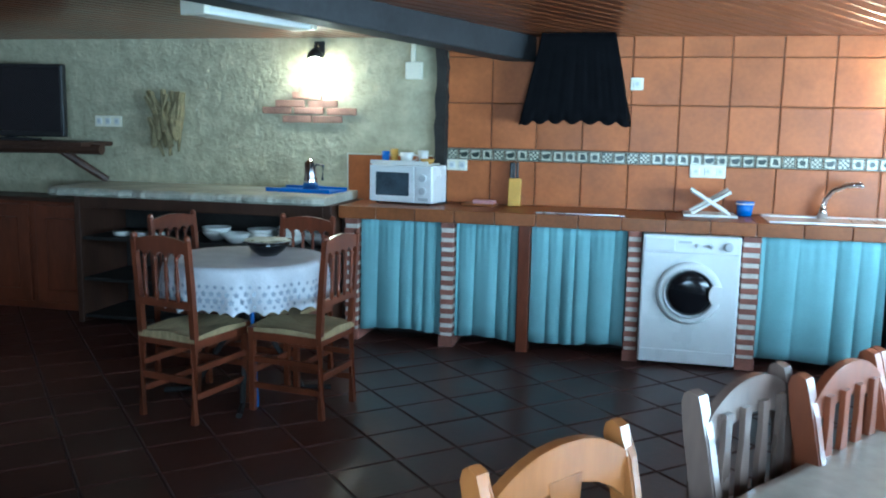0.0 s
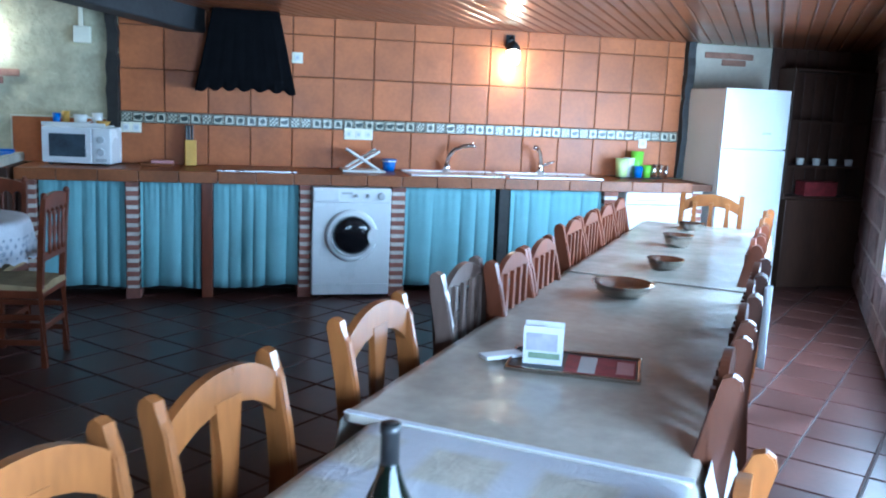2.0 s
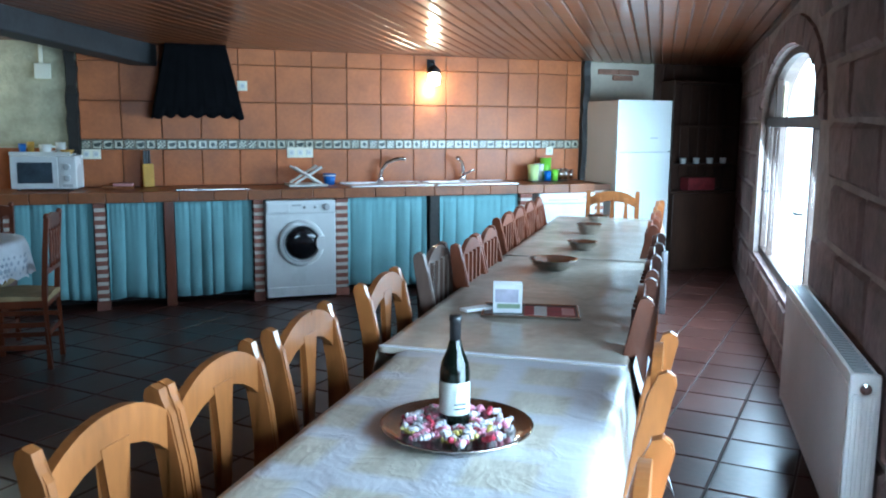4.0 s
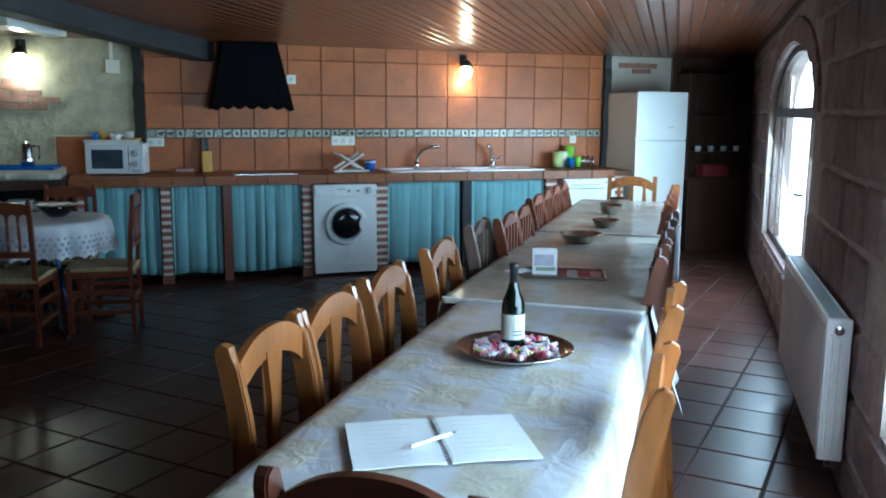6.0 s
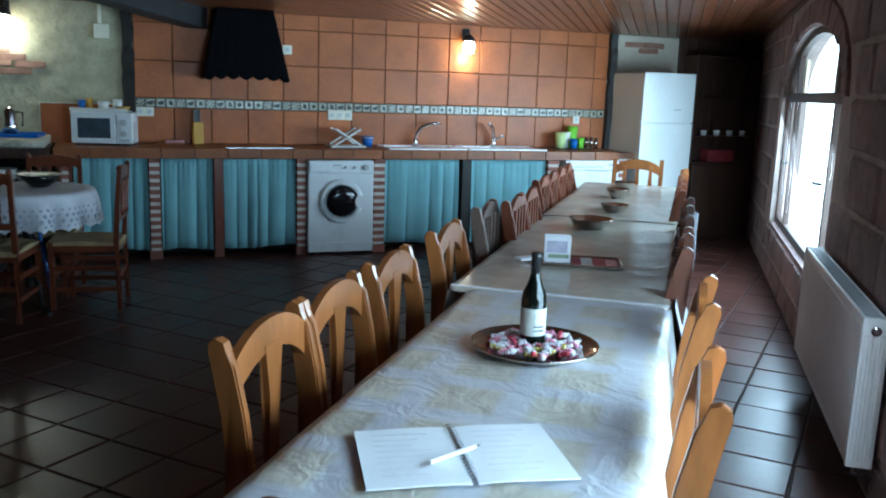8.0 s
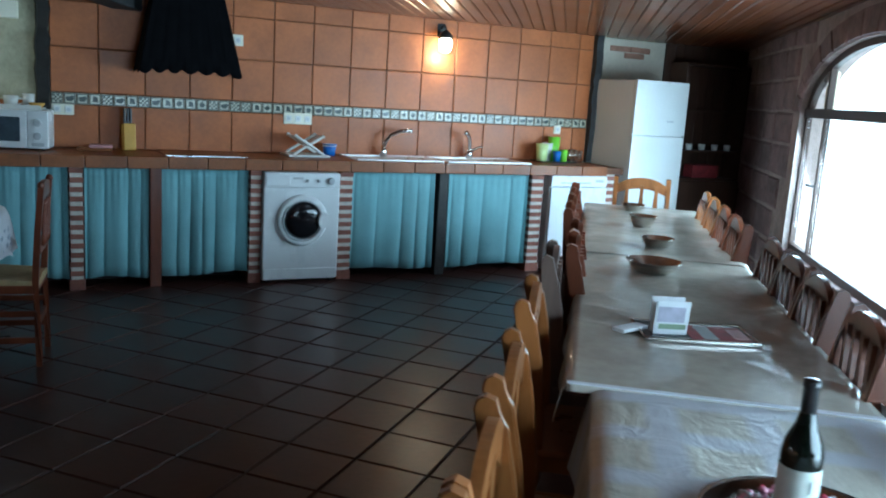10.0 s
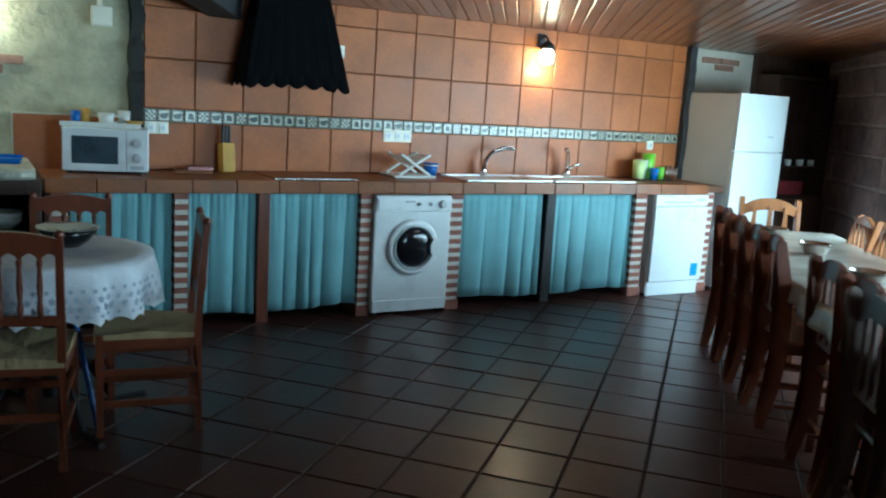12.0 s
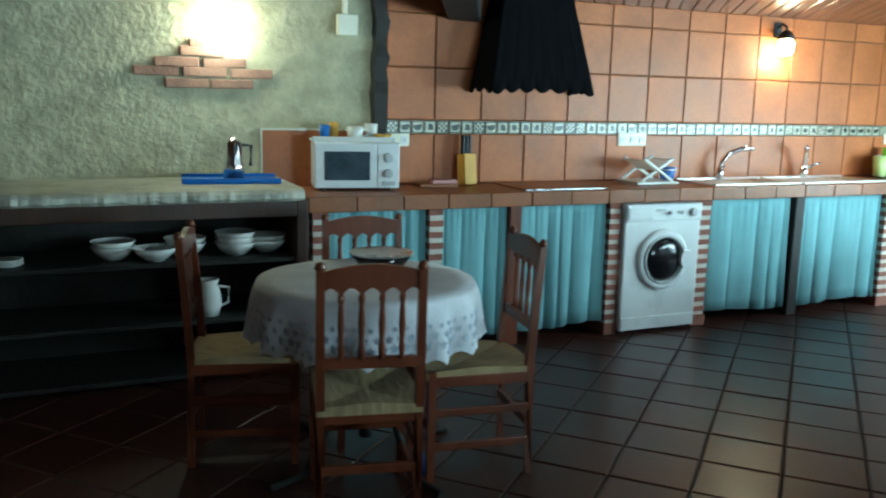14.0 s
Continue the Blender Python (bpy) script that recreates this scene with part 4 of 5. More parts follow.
jug = thing("white_jug", "white ceramic jug on the lower shelf", "jug", Matrix.Translation((-2.1, 5.72, 0.34)))
part("body", lathe([(0.05, 0), (0.068, 0.06), (0.06, 0.13), (0.045, 0.16), (0.055, 0.19), (0.05, 0.19), (0.04, 0.16)], 24), CERAMIC, jug, smooth=True)
part("handle", tube([(0.05, 0, 0.15), (0.105, 0, 0.14), (0.1, 0, 0.06), (0.062, 0, 0.045)], 0.008), CERAMIC, jug)

blue = thing("blue_tray", "blue plastic tray on the stone slab", "tray", pose(-1.93, 5.98, 1.01, 0, 0, -6))
part("base", block(-0.255, 0.255, -0.15, 0.15, 0.0, 0.012, 0.005), BLUE, blue)
for y in (-0.15, 0.14):
    part("rim", block(-0.255, 0.255, y, y + 0.012, 0.008, 0.028, 0.004), BLUE, blue)
pot = thing("coffee_pot", "polished steel coffee pot on the blue tray", "coffee pot", Matrix.Translation((-1.91, 6.0, 1.022)) @ Matrix.Scale(1.15, 4))
part("body", lathe([(0.05, 0.0), (0.046, 0.07), (0.038, 0.09), (0.042, 0.17), (0.03, 0.18), (0.012, 0.2)], 20), CHROME, pot, smooth=True)
part("handle", tube([(0.04, 0, 0.16), (0.085, 0, 0.155), (0.08, 0, 0.06)], 0.009), BLACK_PLASTIC, pot)

# dried corn hanging on the plaster
corn = thing("dried_corn", "bunch of dried corn cobs and husks hanging on the plaster", "dried corn", Matrix.Translation((-3.19, NORTH - 0.05, 1.46)) @ Matrix.Scale(1.1, 4))
rnd = random.Random(21)
for k in range(26):
    a = Vector((rnd.uniform(-0.15, 0.13), rnd.uniform(-0.02, 0.02), rnd.uniform(0.05, 0.26)))
    b = a * 0.35 + Vector((0.02 + rnd.uniform(-0.06, 0.08), 0, -0.24 + rnd.uniform(-0.03, 0.2)))
    part("husk", tube([a, a.lerp(b, 0.5) + Vector((0, rnd.uniform(-0.02, 0.0), 0)), b], [0.02, 0.026, 0.008], 6), STRAW, corn)
for k in range(5):
    part("cob", lathe([(0.004, 0), (0.022, 0.02), (0.024, 0.1), (0.006, 0.16)], 10, None, pose(-0.08 + 0.045 * k, -0.04, -0.16 + 0.05 * (k % 3), 8, 10 - 5 * k, 0)), STRAW, corn)

# television on a rustic bracket
tv = thing("television", "black flat television on a rustic wooden bracket shelf", "television", pose(-4.42, 5.98, 1.355, 0, 0, 8))
part("case", block(-0.46, 0.46, -0.03, 0.03, 0.0, 0.56, 0.012), BLACK_PLASTIC, tv)
part("screen", block(-0.435, 0.435, -0.034, -0.029, 0.04, 0.535, 0.002), SCREEN, tv, "dark glossy screen")
part("stand", block(-0.2, 0.2, -0.09, 0.09, -0.03, -0.01, 0.005), BLACK_PLASTIC, tv)
part("neck", block(-0.04, 0.04, -0.02, 0.02, -0.012, 0.02, 0.003), BLACK_PLASTIC, tv)
bracket = thing("timber_bracket", "rustic dark log shelf on a diagonal brace", "shelf", Matrix.Translation((-4.2, NORTH, 1.24)))
part("log", tube([(-0.9, -0.26, 0.035), (-0.4, -0.26, 0.03), (0.1, -0.26, 0.04), (0.58, -0.26, 0.03)], [0.055, 0.05, 0.05, 0.042], 10), DARK_WOOD, bracket)
part("board", block(-0.95, 0.5, -0.4, 0.0, 0.05, 0.085, 0.006), DARK_WOOD, bracket)
part("brace", tube([(0.22, -0.26, 0.02), (0.34, -0.2, -0.08), (0.47, -0.05, -0.22)], [0.035, 0.035, 0.03], 8), DARK_WOOD, bracket)
side = thing("low_cabinet", "brown panelled wooden cabinet under the television", "cabinet", Matrix.Translation((-4.1, 5.9, 0)))
part("carcass", block(-0.85, 0.5, 0.0, 0.33, 0.0, 0.86, 0.008), CHESTNUT, side)
part("top", block(-0.88, 0.52, -0.02, 0.34, 0.86, 0.89, 0.006), DARK_WOOD, side)
for x in (-0.42, 0.24):
    d = part("door", block(x - 0.3, x + 0.3, -0.022, 0.0, 0.06, 0.83, 0.006), CHESTNUT, side)
    part("door_panel", block(x - 0.2, x + 0.2, -0.03, -0.02, 0.16, 0.73, 0.01), CHESTNUT, d)

# fluorescent fitting, off
fx = Vector((-1.7, 4.66, 0))
fit_turn = math.degrees(math.atan2(0.76, 0.27))
tube_light = thing("fluorescent_fitting", "cream fluorescent fitting on the ceiling, switched off", "ceiling lamp", Matrix.Translation((fx.x, fx.y, 2.045)) @ pose(0, 0, 0, 0, 0, fit_turn))
part("housing", block(-0.42, 0.42, -0.085, 0.085, 0.04, 0.16, 0.008), IVORY, tube_light)
part("diffuser", block(-0.4, 0.4, -0.075, 0.075, 0.0, 0.045, 0.015), CERAMIC, tube_light)
for x in (-0.41, 0.41):
    part("end_cap", block(x - 0.02, x + 0.02, -0.09, 0.09, 0.0, 0.1, 0.006), IVORY, tube_light)

# dark dresser past the fridge
dr = thing("dark_dresser", "dark wooden dresser with mugs and a red box on open shelves", "dresser", Matrix.Translation((5.08, NORTH - 0.03, 0)))
part("base_cupboard", block(-0.42, 0.42, -0.3, 0.0, 0.0, 0.8, 0.008), DARK_WOOD, dr)
part("side_panel", block(-0.42, -0.39, -0.24, 0.0, 0.8, 1.95, 0.004), DARK_WOOD, dr)
part("side_panel", block(0.39, 0.42, -0.24, 0.0, 0.8, 1.95, 0.004), DARK_WOOD, dr)
for z in (0.8, 1.08, 1.48, 1.93):
    part("shelf_board", block(-0.39, 0.39, -0.24, 0.0, z, z + 0.022, 0.003), DARK_WOOD, dr)
for k in range(4):
    cup("mug", Matrix.Translation((4.86 + 0.17 * k, NORTH - 0.19, 1.102)), 0.036, 0.06, CERAMIC, "white mug on the dark dresser", "mug")
red = thing("red_box", "dull red box on the dresser shelf", "box", Matrix.Translation((5.1, NORTH - 0.14, 0.822)))
part("box", block(-0.17, 0.17, -0.07, 0.07, 0, 0.13, 0.005), PRINT_RED, red)


# radiator between the windows
def radiator():
    ob = thing("radiator", "cream steel panel radiator on the stone wall between the windows", "radiator", at_wall(0, 0))
    s0, s1, z0, z1 = 1.37, 2.88, 0.17, 0.745
    part("front_panel", block(s0, s1, 0.1, 0.115, z0, z1, 0.006), RADIATOR, ob)
    part("back_panel", block(s0, s1, 0.03, 0.045, z0, z1, 0.006), RADIATOR, ob)
    bm = bmesh.new()
    for k in range(48):
        x = s0 + 0.03 + k * (s1 - s0 - 0.06) / 47
        block(x - 0.009, x + 0.009, 0.113, 0.12, z0 + 0.04, z1 - 0.04, 0.003, None, bm)
    tagged(part("ribs", bm, RADIATOR, ob), kind="stuff")
    bm = bmesh.new()
    for k in range(40):
        x = s0 + 0.03 + k * (s1 - s0 - 0.06) / 39
        block(x - 0.006, x + 0.006, 0.045, 0.1, z1 - 0.01, z1 + 0.002, 0, None, bm)
    tagged(part("top_grille", bm, GREY_PLASTIC, ob), kind="stuff")
    for x in (s0 - 0.012, s1 + 0.012):
        part("side_cover", block(x - 0.012, x + 0.012, 0.025, 0.12, z0, z1 + 0.005, 0.008), RADIATOR, ob)
        for k in range(3):
            y = 0.045 + 0.027 * k
            part("side_rib", block(x - 0.018, x + 0.018, y - 0.008, y + 0.008, z0 + 0.03, z1 - 0.06, 0.004), RADIATOR, ob)
    part("bleed_valve", lathe([(0.018, 0), (0.018, 0.014), (0.008, 0.016)], 16, None, pose(s0 - 0.026, 0.075, z1 - 0.04, 0, -90, 0)), CHROME, ob)
    part("valve", tube([(s0 + 0.05, 0.075, z0 + 0.02), (s0 + 0.05, 0.075, z0 - 0.05), (s0 + 0.05, 0.0, z0 - 0.07)], 0.011), CHROME, ob)
    for x in (s0 + 0.2, s1 - 0.2):
        part("bracket", block(x - 0.02, x + 0.02, -0.002, 0.035, z0 + 0.1, z1 - 0.1, 0.003), RADIATOR, ob)


radiator()


# ---- chairs (seat faces +x, back at -x) ----
def bent_post(y, height, lean=0.075, r=0.021):
    """A flat sawn post: sabre-curved in profile, rounded over at the top."""
    centre = [(-0.245 - lean * 0.3, 0.0), (-0.215, 0.2), (-0.2, 0.42), (-0.205, 0.58), (-0.225, 0.74), (-0.25, 0.86), (-0.262, height - 0.03)]
    wide = [0.02, 0.024, 0.03, 0.03, 0.029, 0.028, 0.024]
    front = [(x + w, z) for (x, z), w in zip(centre, wide)]
    back = [(x - w, z) for (x, z), w in zip(centre, wide)]
    top = [(-0.262 + 0.017, height - 0.008), (-0.266, height), (-0.262 - 0.019, height - 0.01)]
    outline = front + top + back[::-1]
    swap = Matrix(((0, 1, 0, 0), (1, 0, 0, y), (0, 0, 1, 0), (0, 0, 0, 1)))
    bm = prism(outline, r * 1.7, swap)
    # round the long edges: a thinner, slightly larger core stands proud of the sides
    grown = [(x + (0.004 if x > -0.23 else -0.004), z) for x, z in outline]
    prism(grown, r * 1.1, swap, bm)
    return bm


def chair_base(ob, wood, w, seat_mat, seat_z=0.45):
    for y in (-w / 2, w / 2):
        part("front_leg", tube([(0.19, y, 0.0), (0.19, y, 0.2), (0.185, y, seat_z - 0.02)], [0.016, 0.02, 0.023], 8), wood, ob)
        part("side_stretcher", tube([(-0.2, y, 0.24), (0.188, y, 0.22)], 0.011, 8), wood, ob)
        part("side_stretcher", tube([(-0.2, y, 0.12), (0.188, y, 0.12)], 0.011, 8), wood, ob)
        part("seat_rail", block(-0.2, 0.19, y - 0.012, y + 0.012, seat_z - 0.06, seat_z - 0.012, 0.004), wood, ob)
    part("front_stretcher", tube([(0.188, -w / 2, 0.27), (0.188, w / 2, 0.27)], 0.012, 8), wood, ob)
    part("front_rail", block(0.178, 0.202, -w / 2, w / 2, seat_z - 0.06, seat_z - 0.012, 0.004), wood, ob)
    part("back_stretcher", tube([(-0.2, -w / 2, 0.2), (-0.2, w / 2, 0.2)], 0.011, 8), wood, ob)
    part("seat", block(-0.205, 0.225, -w / 2 - 0.025, w / 2 + 0.025, seat_z - 0.015, seat_z + 0.012, 0.012), seat_mat, ob)


def arch_rail(w, z_end, z_mid, thick_end, thick_mid):
    """Outline of an arched crest rail in the y-z plane."""
    n = 16
    top, low = [], []
    for k in range(n + 1):
        u = -1 + 2 * k / n
        a = 1 - abs(u) ** 2.3
        y = u * w / 2
        top.append((y, z_end + (z_mid - z_end) * a))
        low.append((y, z_end - thick_end + (z_mid - thick_mid - z_end + thick_end) * a))
    return top + low[::-1]


def splat_chair(m, wood, label, group, w=0.39, height=0.925):
    ob = thing("dining_chair", label, "chair", m, group)
    chair_base(ob, wood, w, wood)
    for y in (-w / 2, w / 2):
        part("back_post", bent_post(y, height, 0.075, 0.017), wood, ob)
    part("crest_rail", prism(arch_rail(w, 0.862, 0.932, 0.095, 0.085), 0.024, Matrix.Translation((-0.238, 0, 0))), wood, ob)
    out = [(0.046, 0.865), (0.04, 0.83), (0.032, 0.79), (0.023, 0.73), (0.015, 0.66), (0.014, 0.59), (0.022, 0.52), (0.032, 0.46)]
    part("splat", prism(out + [(-y, z) for y, z in out[::-1]], 0.018, Matrix.Translation((-0.233, 0, 0))), wood, ob)
    part("back_rail", block(-0.222, -0.198, -w / 2, w / 2, 0.455, 0.495, 0.004), wood, ob)
    return ob


def slat_chair(m, wood, label, group, w=0.36, height=0.955, slats=4):
    ob = thing("dining_chair", label, "chair", m, group)
    chair_base(ob, wood, w, wood)
    for y in (-w / 2, w / 2):
        part("back_post", bent_post(y, height, 0.05, 0.02), wood, ob)
    part("crest_rail", prism(arch_rail(w, 0.89, 0.96, 0.07, 0.085), 0.022, Matrix.Translation((-0.24, 0, 0))), wood, ob)
    part("lower_rail", block(-0.222, -0.198, -w / 2, w / 2, 0.56, 0.6, 0.004), wood, ob)
    for k in range(slats):
        y = (k - (slats - 1) / 2) * w / (slats + 0.6)
        out = [(0.014, 0.9), (0.012, 0.83), (0.018, 0.75), (0.011, 0.66), (0.015, 0.585)]
        part("slat", prism([(y + a, z) for a, z in out] + [(y - a, z) for a, z in out[::-1]], 0.014, Matrix.Translation((-0.222, 0, 0))), wood, ob)
    return ob


def rush_chair(m, label, group, w=0.34, height=0.925):
    wood = CHESTNUT
    ob = thing("rush_chair", label, "chair", m, group)
    for y in (-w / 2, w / 2):
        part("back_post", tube([(-0.21, y, 0.0), (-0.2, y, 0.45), (-0.215, y, 0.7), (-0.235, y, height)], [0.021, 0.022, 0.021, 0.019], 4), wood, ob)
        part("finial", lathe([(0.01, 0), (0.02, 0.012), (0.014, 0.03), (0.002, 0.036)], 8, None, Matrix.Translation((-0.235, y, height - 0.005))), wood, ob, smooth=True)
        part("front_leg", tube([(0.2, y, 0.0), (0.2, y, 0.45)], [0.02, 0.022], 4), wood, ob)
        for z in (0.14, 0.28):
            part("side_stretcher", block(-0.205, 0.2, y - 0.01, y + 0.01, z - 0.016, z + 0.016, 0.004), wood, ob)
        part("seat_rail", block(-0.2, 0.2, y - 0.014, y + 0.014, 0.385, 0.43, 0.004), wood, ob)
    for x in (-0.2, 0.2):
        part("cross_rail", block(x - 0.012, x + 0.012, -w / 2, w / 2, 0.385, 0.43, 0.004), wood, ob)
        part("stretcher", block(x - 0.01, x + 0.01, -w / 2, w / 2, 0.2, 0.235, 0.004), wood, ob)
    # rush seat: four fields that meet in a cross, each dipping to the seams
    bm = bmesh.new()
    h = w / 2 + 0.012
    corners = [(-0.215, -h), (0.222, -h), (0.222, h), (-0.215, h)]
    rim = [bm.verts.new((x, y, 0.448)) for x, y in corners]
    mids = []
    for k in range(4):
        (a, b), (c, d) = corners[k], corners[(k + 1) % 4]
        mids.append(bm.verts.new(((a + c) / 2, (b + d) / 2, 0.462)))
    low = [bm.verts.new((x, y, 0.418)) for x, y in corners]
    centre = bm.verts.new((0, 0, 0.437))
    for k in range(4):
        j = (k + 1) % 4
        bm.faces.new((rim[k], mids[k], centre)), bm.faces.new((mids[k], rim[j], centre))
        bm.faces.new((rim[k], low[k], low[j], rim[j], mids[k]))
    bm.faces.new(low[::-1])
    part("rush_seat", bm, RUSH, ob, "woven straw-coloured rush seat")
    # crest with small arches cut into its lower edge
    n = 40
    top, under = [], []
    for k in range(n + 1):
        u = -1 + 2 * k / n
        top.append((u * w / 2, 0.92 + 0.025 * math.cos(math.pi * u / 2)))
        under.append((u * w / 2, 0.838 + 0.028 * abs(math.sin(math.pi * (u + 1) / 2 * 5))))
    part("crest_rail", prism(top + under[::-1], 0.022, Matrix.Translation((-0.228, 0, 0))), wood, ob)
    part("lower_rail", block(-0.226, -0.202, -w / 2, w / 2, 0.585, 0.625, 0.004), wood, ob)
    for k in range(4):
        y = (k - 1.5) * w / 5
        prof = [(0.009, 0.62), (0.012, 0.66), (0.008, 0.68), (0.012, 0.74), (0.008, 0.81), (0.012, 0.83), (0.01, 0.845)]
        part("spindle", lathe(prof, 8, None, pose(-0.215, y, 0, 0, -1.5, 0)), wood, ob, smooth=True)
    return ob


# ---- long table: three tables end to end ----
LEFT, RIGHT = 0.62, -0.21
SPANS = ((-0.74, 1.18), (1.18, 3.28), (3.28, 5.43))
for k, (s0, s1) in enumerate(SPANS):
    LEFT = (0.54, 0.62, 0.62)[k]
    tb = thing("dining_table", "plain wooden dining table in a row of three", "table", at_table(0, 0), "long row of tables")
    part("tabletop", block(s0 + 0.01, s1 - 0.01, RIGHT + 0.01, LEFT - 0.01, TABLE_Z - 0.03, TABLE_Z, 0.006), BROWN_WOOD, tb)
    part("apron", block(s0 + 0.08, s1 - 0.08, RIGHT + 0.08, RIGHT + 0.1, TABLE_Z - 0.12, TABLE_Z - 0.03, 0.003), BROWN_WOOD, tb)
    part("apron", block(s0 + 0.08, s1 - 0.08, LEFT - 0.1, LEFT - 0.08, TABLE_Z - 0.12, TABLE_Z - 0.03, 0.003), BROWN_WOOD, tb)
    for x in (s0 + 0.09, s1 - 0.09):
        for y in (RIGHT + 0.09, LEFT - 0.09):
            part("leg", tube([(x, y, 0), (x, y, TABLE_Z - 0.03)], [0.026, 0.034], 4), BROWN_WOOD, tb)


def tablecloth(s0, s1, drop, material, label, lift, seed, drop_end=0.0, LEFT=0.62, rough=1.0):
    """A cloth that lies on the top, with wrinkles, and hangs in folds over the long edges."""
    ob = thing("tablecloth", label, "tablecloth", at_table(0, 0), "tablecloths")
    w = LEFT - RIGHT
    total = w + 2 * drop

    def place(u, v):
        s = s0 + (s1 - s0) * u
        d = -drop + total * v
        z = TABLE_Z + lift + rough * (0.0028 * noise.noise(Vector((s * 6, d * 6, seed))) + 0.003 * max(0.0, 1 - 7 * abs(noise.noise(Vector((s * 4 + d * 2, d * 5 - s, seed + 3))))))
        if d < 0 or d > w:
            over = -d if d < 0 else d - w
            sign = -1 if d < 0 else 1
            fold = 0.5 + 0.5 * math.sin(s * 17 + 2.5 * noise.noise(Vector((s * 2, seed, sign))))
            hang = over * (1 + 0.12 * noise.noise(Vector((s * 3, seed, 2 * sign))))
            out = 0.008 + over * (0.06 + 0.13 * fold) * (1.0 if over > 0.01 else 0.3)
            return (s, (RIGHT if d < 0 else LEFT) + sign * out, TABLE_Z + lift - hang), (0, sign, 0.0)
        return (s, RIGHT + d, z), (0, 0, 1)
    part("cloth", sheet(place, int((s1 - s0) * 60), 44, 0.002), material, ob, smooth=True)
    if drop_end:
        def end(u, v):
            n = RIGHT + w * u
            fold = 0.5 + 0.5 * math.sin(n * 15 + seed)
            return (s0 - 0.004 - v * drop_end * (0.05 + 0.1 * fold), n, TABLE_Z + lift - drop_end * v), (-1, 0, 0)
        part("hanging_end", sheet(end, 40, 8, 0.002), material, ob, smooth=True)
    return ob


tablecloth(-0.76, 1.21, 0.28, CHECK_CLOTH, "cream checked cloth with a satin sheen on the near table", 0.004, 1, 0.2, 0.54, 0.7)
tablecloth(1.17, 3.29, 0.12, CLEAR_PLASTIC, "pale grey-brown plastic cloth on the middle table", 0.008, 2, 0.02, 0.62, 0.6)
tablecloth(3.27, 5.44, 0.1, CLEAR_PLASTIC, "pale grey-brown plastic cloth on the far table", 0.013, 3, 0.0, 0.62, 0.5)
middle_cloth = [ob for ob in bpy.data.objects if ob.name.startswith("tablecloth")][1]
part("hem", block(1.163, 1.186, RIGHT - 0.004, 0.622, TABLE_Z + 0.0095, TABLE_Z + 0.0125, 0.001), LACE, middle_cloth, "white stitched hem")


def corner_drape(u, v):
    """The loose corner that hangs past the edge towards the window, drawn into folds."""
    s = 1.165 + 0.42 * u
    low = 0.3 * (1 - u) ** 0.8 + 0.1
    return (s - 0.03 * v * (1 - u), RIGHT - 0.024 - v * (0.115 + 0.03 * math.sin(16 * u + 1.5 * v)) * (1 - 0.5 * u), TABLE_Z + 0.012 - low * v), (0, -1, 0.1)


part("hanging_corner", sheet(corner_drape, 36, 12, 0.002), LACE, middle_cloth, "pale corner hanging in folds", True)
CLOTH_1, CLOTH_2 = TABLE_Z + 0.0085, TABLE_Z + 0.0115

SEAT_L, SEAT_R = 0.51, -0.045
for s in (-0.085, 0.34, 0.86, 1.58):
    splat_chair(at_table(s, SEAT_L, 0, -90), PINE, "honey pine dining chair with an arched crest and one vase-shaped splat", "chairs along the table")
slat_chair(at_table(2.17, SEAT_L - 0.04, 0, -90), SHEEN_GREY_WOOD, "grey-brown dining chair, arched crest, narrow slats, window sheen coloured in", "chairs along the table")
for s in (2.48, 2.88):
    slat_chair(at_table(s, SEAT_L - 0.12, 0, -90), BROWN_WOOD, "red-brown wooden dining chair with an arched crest and narrow slats", "chairs along the table")
for s in (3.6, 3.98, 4.38, 4.78):
    slat_chair(at_table(s, SEAT_L - 0.07, 0, -90), BROWN_WOOD, "red-brown wooden dining chair with narrow slats, pushed to the far table", "chairs along the table", 0.33)
for s in (-0.085, 0.775):
    splat_chair(at_table(s, SEAT_R - 0.032, 0, 90), PINE, "honey pine chair with an arched crest, pushed under the table", "chairs along the table", 0.41)
for s in (1.5, 2.05, 2.45, 2.85):
    slat_chair(at_table(s, SEAT_R + 0.05, 0, 90), DARK_AND_BACKLIT_WOOD, "dark brown wooden dining chair by the window side of the table", "chairs along the table")
for s in (3.55, 3.98, 4.4, 4.85):
    slat_chair(at_table(s, SEAT_R + 0.1, 0, 90), BROWN_WOOD if s < 4.2 else PINE, "slatted wooden dining chair by the window side of the far table", "chairs along the table", 0.33)
# the end chair stands against the light; that shade is in its dark colour
splat_chair(at_table(-0.69, 0.1, 0, 0), DARK_AND_BACKLIT_WOOD, "dining chair at near end of table, backlit shade coloured dark brown", "chairs along the table", 0.37, 0.935)
slat_chair(at_table(5.42, 0.2, 0, 180), PINE, "honey pine chair with slats at the far end of the table", "chairs along the table", 0.4, 0.96, 3)
rag = thing("white_cloth", "white cloth hung over a chair by the window side", "cloth", at_table(2.62, -0.275, 0, 90))


def rag_shape(u, v):
    return (-0.015 + 0.012 * math.sin(9 * u + 2 * v), (u - 0.5) * 0.1 * (1 - 0.3 * v), 0.92 - 0.3 * v), (1, 0, 0)


part("cloth", sheet(rag_shape, 12, 8, 0.004), LACE, rag, smooth=True)

